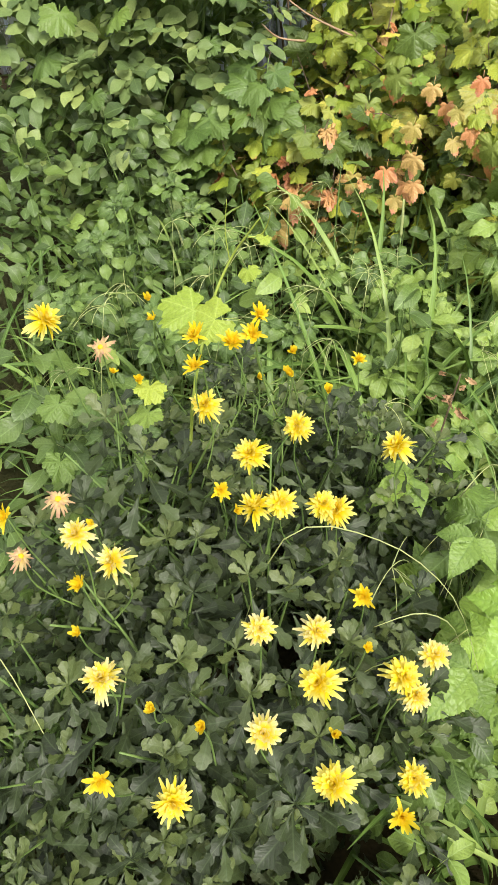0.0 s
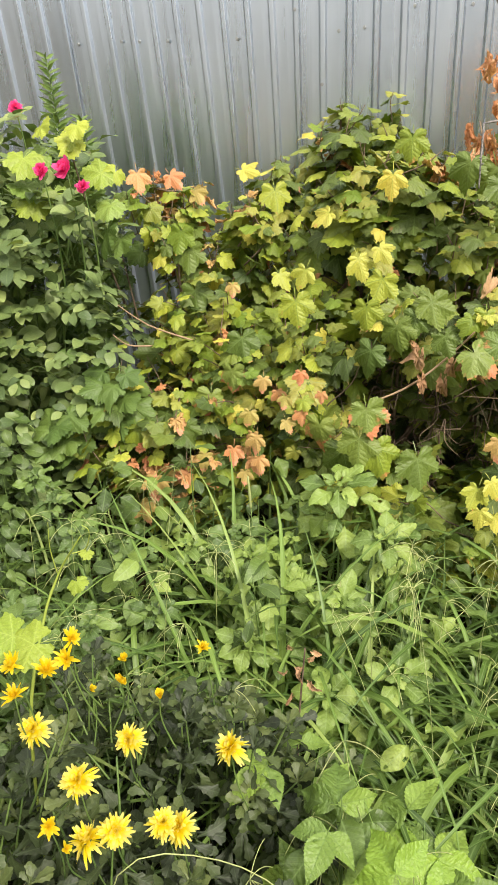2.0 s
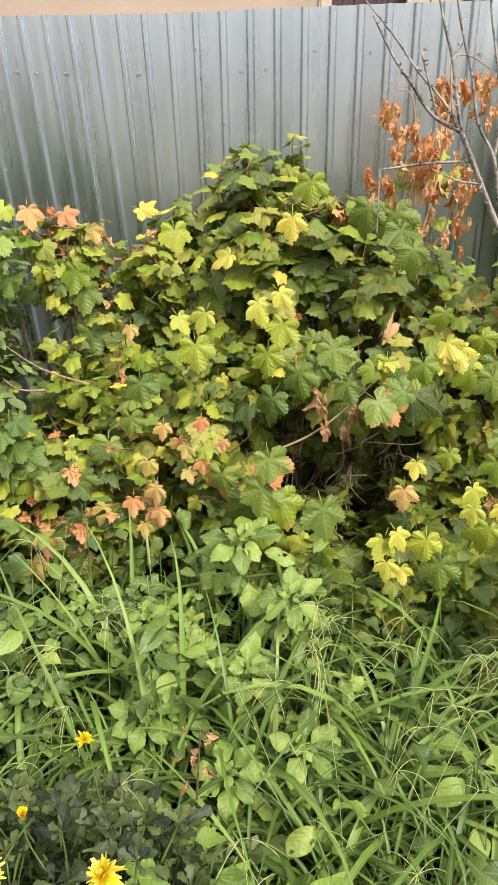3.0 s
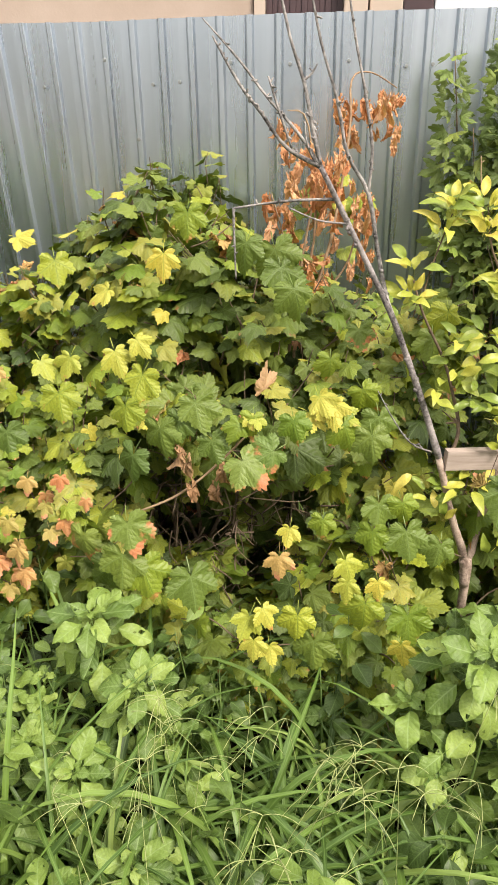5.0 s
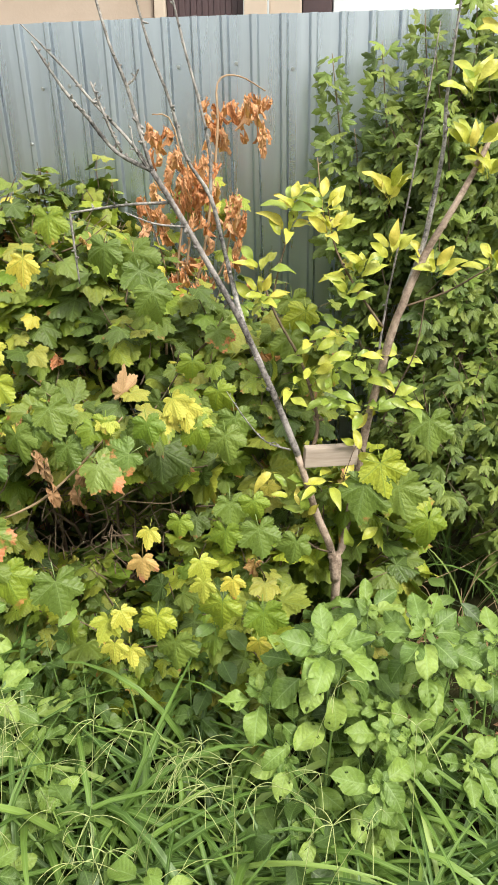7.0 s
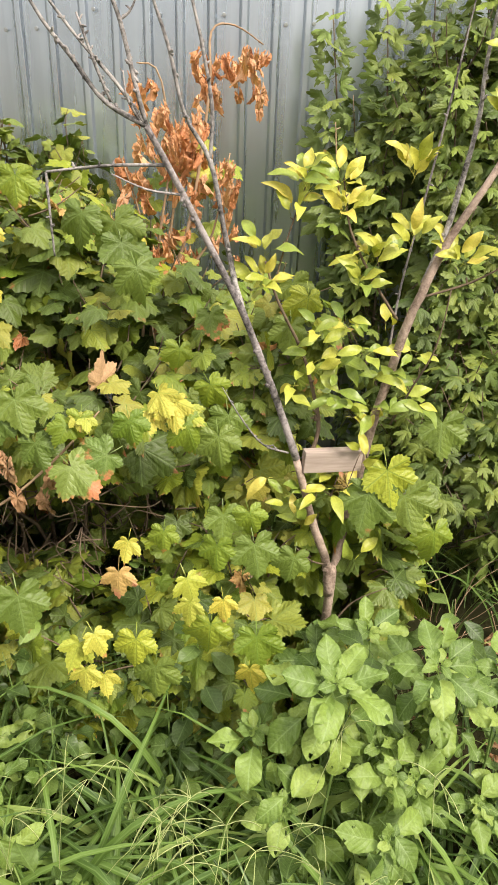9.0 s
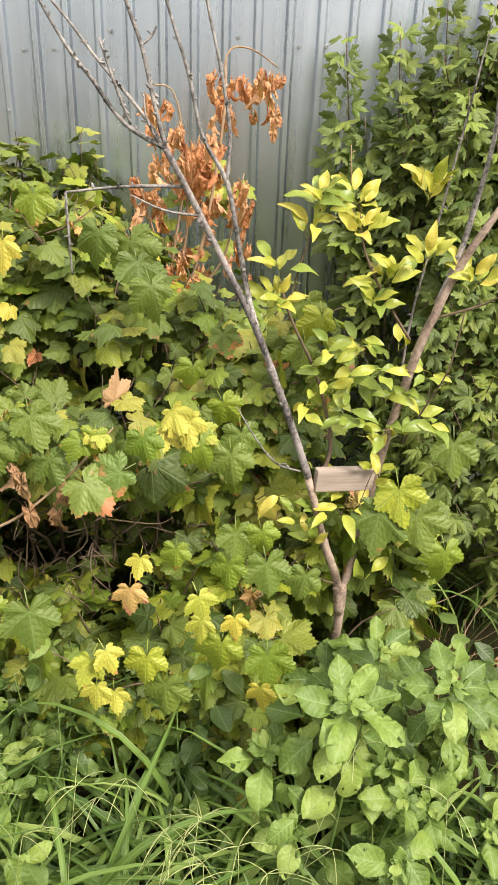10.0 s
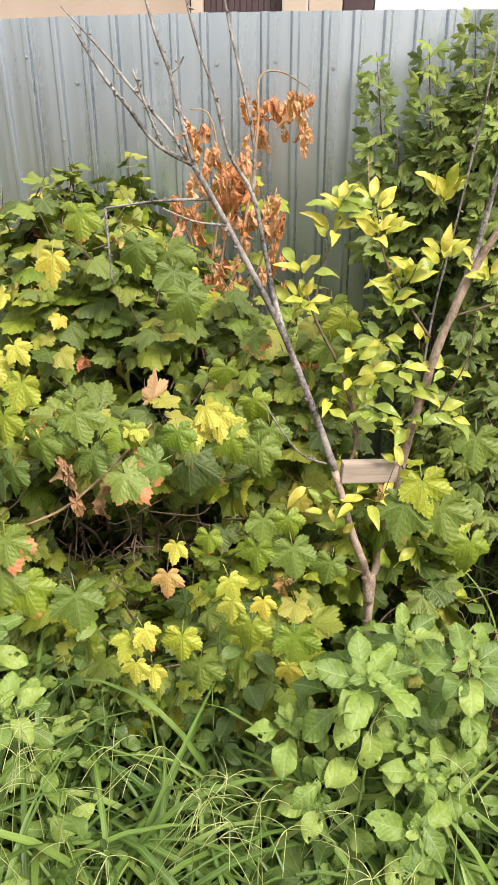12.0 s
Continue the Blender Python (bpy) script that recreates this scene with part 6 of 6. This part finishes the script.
# many small weeds, copied from a few plants
protos = []
for i in range(6):
    protos.append((weed_plant((2.6 + 0.4 * i, -1.2, 0), 0.3 + 0.05 * i, 0.16, 16, 0.062, "low" if i % 2 else "weed", LOW_LEAF_SHADED if i % 3 else WEED_LEAF, "small weeds", "small leafy weed among the grass", 9)))
SPOTS = []
while len(SPOTS) < 90:
    x, y = R.uniform(-1.5, 1.7), R.uniform(0.75, 2.0)
    if -0.6 < x < 0.05 and y < 1.05:
        continue
    if 0.12 < x < 1.1 and y < 1.5 and R.random() < 0.8:
        continue
    if x > 0.7 and y < 1.5 and R.random() < 0.8:
        continue
    if x < -0.35 and y > 0.9 and R.random() < 0.5:
        continue
    SPOTS.append((x, y))
SPOTS += [(R.uniform(0.06, 0.6), R.uniform(-0.1, 0.7)) for _ in range(44)] + [(R.uniform(-1.0, -0.6), R.uniform(0.0, 0.8)) for _ in range(14)]
for i, (x, y) in enumerate(SPOTS):
    k = R.uniform(0.75, 1.2) * (0.75 if y < 0.7 else 1.0)
    copy_thing(protos[i % 6], pose(x, y, 0, R.normal() * 5, R.normal() * 5, R.uniform(0, 360)) @ Matrix.Scale(k, 4))
for i, p in enumerate(protos):
    p.location = (-1.3 + 0.5 * i, 1.9, 0)

withered = thing("withered_weed", "small withered weed with curled orange brown leaves", "weed", (-0.04, 1.0, 0))
part("stem", plain("stem", [tube([(-0.04, 1.0, 0), (-0.045, 1.0, 0.35), (-0.03, 1.0, 0.63)], [0.003, 0.0025, 0.0015], 5)], BROWN_STEM), withered)
fol = Foliage()
for i in range(8):
    a = i * 2.4
    fol.add("dry", (-0.04 + 0.03 * math.cos(a), 1.0 + 0.03 * math.sin(a), 0.62 - 0.014 * i), (math.cos(a), math.sin(a), -0.5), (R.normal(), -1, 0.5), R.uniform(0.016, 0.026), TAN_LEAF)
fol.finish(withered, 20)

# ---- grass ----


def blades(spots, height, width, bend, mat, name, label):
    V, T, UV, off = [], [], [], 0
    for x, y in spots:
        h = height * R.uniform(0.55, 1.25)
        a = R.uniform(0, 6.28)
        w = width * R.uniform(0.6, 1.3)
        bd = bend * R.uniform(0.55, 1.45)
        start = R.uniform(0.0, 0.45)
        side = R.normal() * 0.25
        rows = 11
        s = np.linspace(0, 1, rows)
        th = start + bd * 1.7 * s ** 1.6
        ds = h * 1.25 / (rows - 1)
        rr = np.concatenate([[0], np.cumsum(np.sin(th[:-1]) * ds)])
        zz = np.concatenate([[0], np.cumsum(np.cos(th[:-1]) * ds)])
        prof = w * np.interp(s, [0, 0.14, 0.28, 0.43, 0.57, 0.71, 0.86, 1], [0.55, 0.8, 0.95, 1.0, 0.9, 0.7, 0.42, 0.05])
        ca, sa = math.cos(a), math.sin(a)
        v = []
        for j in range(rows):
            for c in (-1, 0, 1):
                u = c * prof[j]
                bow = side * rr[j] * s[j]
                v.append((x + rr[j] * ca - (u + bow) * sa, y + rr[j] * sa + (u + bow) * ca, max(0.0, zz[j]) - 0.01 + 0.35 * abs(u)))
        t = []
        for j in range(rows - 1):
            for c in range(2):
                q = off + j * 3 + c
                t += [(q, q + 1, q + 3), (q + 1, q + 4, q + 3)]
        V += v
        T += t
        UV += [(c * 0.09, sj) for sj in s for c in (-1, 0, 1)]
        off += rows * 3
    ob = new(name, mesh_of(name, V, T, UV, [mat]))
    return tagged(ob, label, "grass", "", "stuff")


def grass_spots(n, x0, x1, y0, y1, clump=6):
    out = []
    while len(out) < n:
        x, y = R.uniform(x0, x1), R.uniform(y0, y1)
        if -0.55 < x < 0.02 and 0.0 < y < 0.8:
            continue
        for _ in range(clump):
            out.append((x + R.normal() * 0.03, y + R.normal() * 0.03))
    return out


blades(grass_spots(420, 0.15, 1.4, 1.15, 1.62, 5), 0.5, 0.0072, 2.1, GRASS, "grass", "long broad arching green grass before the currant")
blades(grass_spots(130, 0.2, 0.85, 1.15, 1.55, 5), 0.56, 0.0084, 2.3, GRASS, "grass", "tall broad arching grass before the currant")
blades(grass_spots(500, 0.1, 1.4, 0.85, 1.65, 5), 0.36, 0.0048, 1.3, GRASS, "grass", "long arching green grass before the currant")
blades(grass_spots(480, -1.4, 0.2, 1.0, 1.9, 5), 0.44, 0.0072, 1.4, GRASS, "grass", "green grass among the weeds")
blades(grass_spots(900, -1.3, 1.4, -0.3, 0.9), 0.34, 0.006, 1.1, GRASS, "grass", "green grass round the flower bush")
blades(grass_spots(500, -1.6, 2.2, 1.6, 3.3), 0.4, 0.005, 0.9, GRASS, "grass", "thin grass under the bushes")
blades(grass_spots(900, 0.2, 1.4, 0.7, 1.4), 0.36, 0.0036, 1.5, GRASS, "grass", "fine grass before the currant")


outer = [(R.uniform(-4.1, 5.1), R.uniform(-3.5, 3.3)) for _ in range(320)]
blades([(x + R.normal() * 0.05, y + R.normal() * 0.05) for x, y in outer if not (-1.7 < x < 1.9 and y > -0.3) and not (abs(x) < 1.2 and -1.0 < y < 0.4) for _ in range(6)], 0.24, 0.004, 1.0, GRASS, "grass", "short rough grass over the rest of the garden")


def seed_heads(n, x0, x1, y0, y1, name="grass_seed_heads"):
    pieces = []
    for _ in range(n):
        x, y = R.uniform(x0, x1), R.uniform(y0, y1)
        h = R.uniform(0.42, 0.62)
        lean = R.normal(size=2) * 0.12
        top = np.array([x + lean[0], y + lean[1], h])
        pieces.append(tube([(x, y, 0), (x + lean[0] * 0.3, y + lean[1] * 0.3, h * 0.6), top], [0.0011, 0.0009, 0.0007], 3))
        for k in range(int(R.integers(3, 7))):
            a = R.uniform(0, 6.28)
            l = R.uniform(0.05, 0.095)
            d = np.array([math.cos(a), math.sin(a), R.uniform(0.0, 0.9)])
            e = top + unit(d) * l
            pieces.append(tube([top + (e - top) * q + [0, 0, -0.055 * q * q] for q in np.linspace(0, 1, 9)], [0.0005, 0.0011, 0.0006, 0.0011, 0.0006, 0.0011, 0.0006, 0.001, 0.0004], 3))
    ob = new(name, plain(name, pieces, SEED))
    return tagged(ob, "thin spreading pale seed heads of crabgrass", "grass", "", "stuff")


blades(grass_spots(130, -0.35, 0.15, 1.12, 1.6, 4), 0.6, 0.0078, 1.3, GRASS, "grass", "upright broad grass between the weeds")
blades(grass_spots(260, -1.0, -0.05, 0.82, 1.5, 5), 0.5, 0.005, 1.8, GRASS, "grass", "long arching grass between the weeds and the flowers")
seed_heads(48, 0.15, 1.0, 0.85, 1.45)
seed_heads(40, -0.9, 0.2, 0.85, 1.6)
seed_heads(10, 0.0, 0.2, 0.4, 0.75)

# a tall pale plantain spike and a few long arching stalks over the flowers
spike = thing("plantain_spike", "upright pale green plantain flower spike", "plant", (-0.25, 1.62, 0))
part("stalk", plain("stalk", [tube([(-0.25, 1.62, 0), (-0.255, 1.64, 0.35), (-0.265, 1.665, 0.5)], [0.002, 0.0018, 0.0016], 5)], GREEN_STEM), spike)
part("spike", plain("spike", [tube([(-0.265, 1.665, 0.5), (-0.268, 1.67, 0.55), (-0.272, 1.675, 0.6)], [0.0035, 0.0042, 0.002], 6, 0.15)], SEED), spike)
ARCS = [[(-0.3, 0.5, 0.3), (-0.2, 0.46, 0.74), (-0.08, 0.5, 0.74), (0.03, 0.5, 0.66), (0.1, 0.47, 0.52)], [(0.12, 0.55, 0.2), (0.06, 0.5, 0.55), (0.0, 0.45, 0.68), (-0.06, 0.42, 0.66)], [(0.1, 0.5, 0.1), (0.04, 0.48, 0.5), (0.05, 0.42, 0.72)], [(0.15, 0.45, 0.2), (0.0, 0.4, 0.62), (-0.08, 0.38, 0.56)], [(-0.7, 0.3, 0.3), (-0.6, 0.25, 0.62), (-0.48, 0.2, 0.7), (-0.4, 0.15, 0.66)], [(-0.6, 0.1, 0.2), (-0.52, 0.12, 0.6), (-0.5, 0.16, 0.75)]]
stalks = tagged(new("grass_stalk", plain("grass_stalk", [tube(c, [0.001, 0.0009, 0.0006], 4) for c in ARCS], SEED)), "thin pale grass stalks arching over the flowers", "grass", "", "stuff")
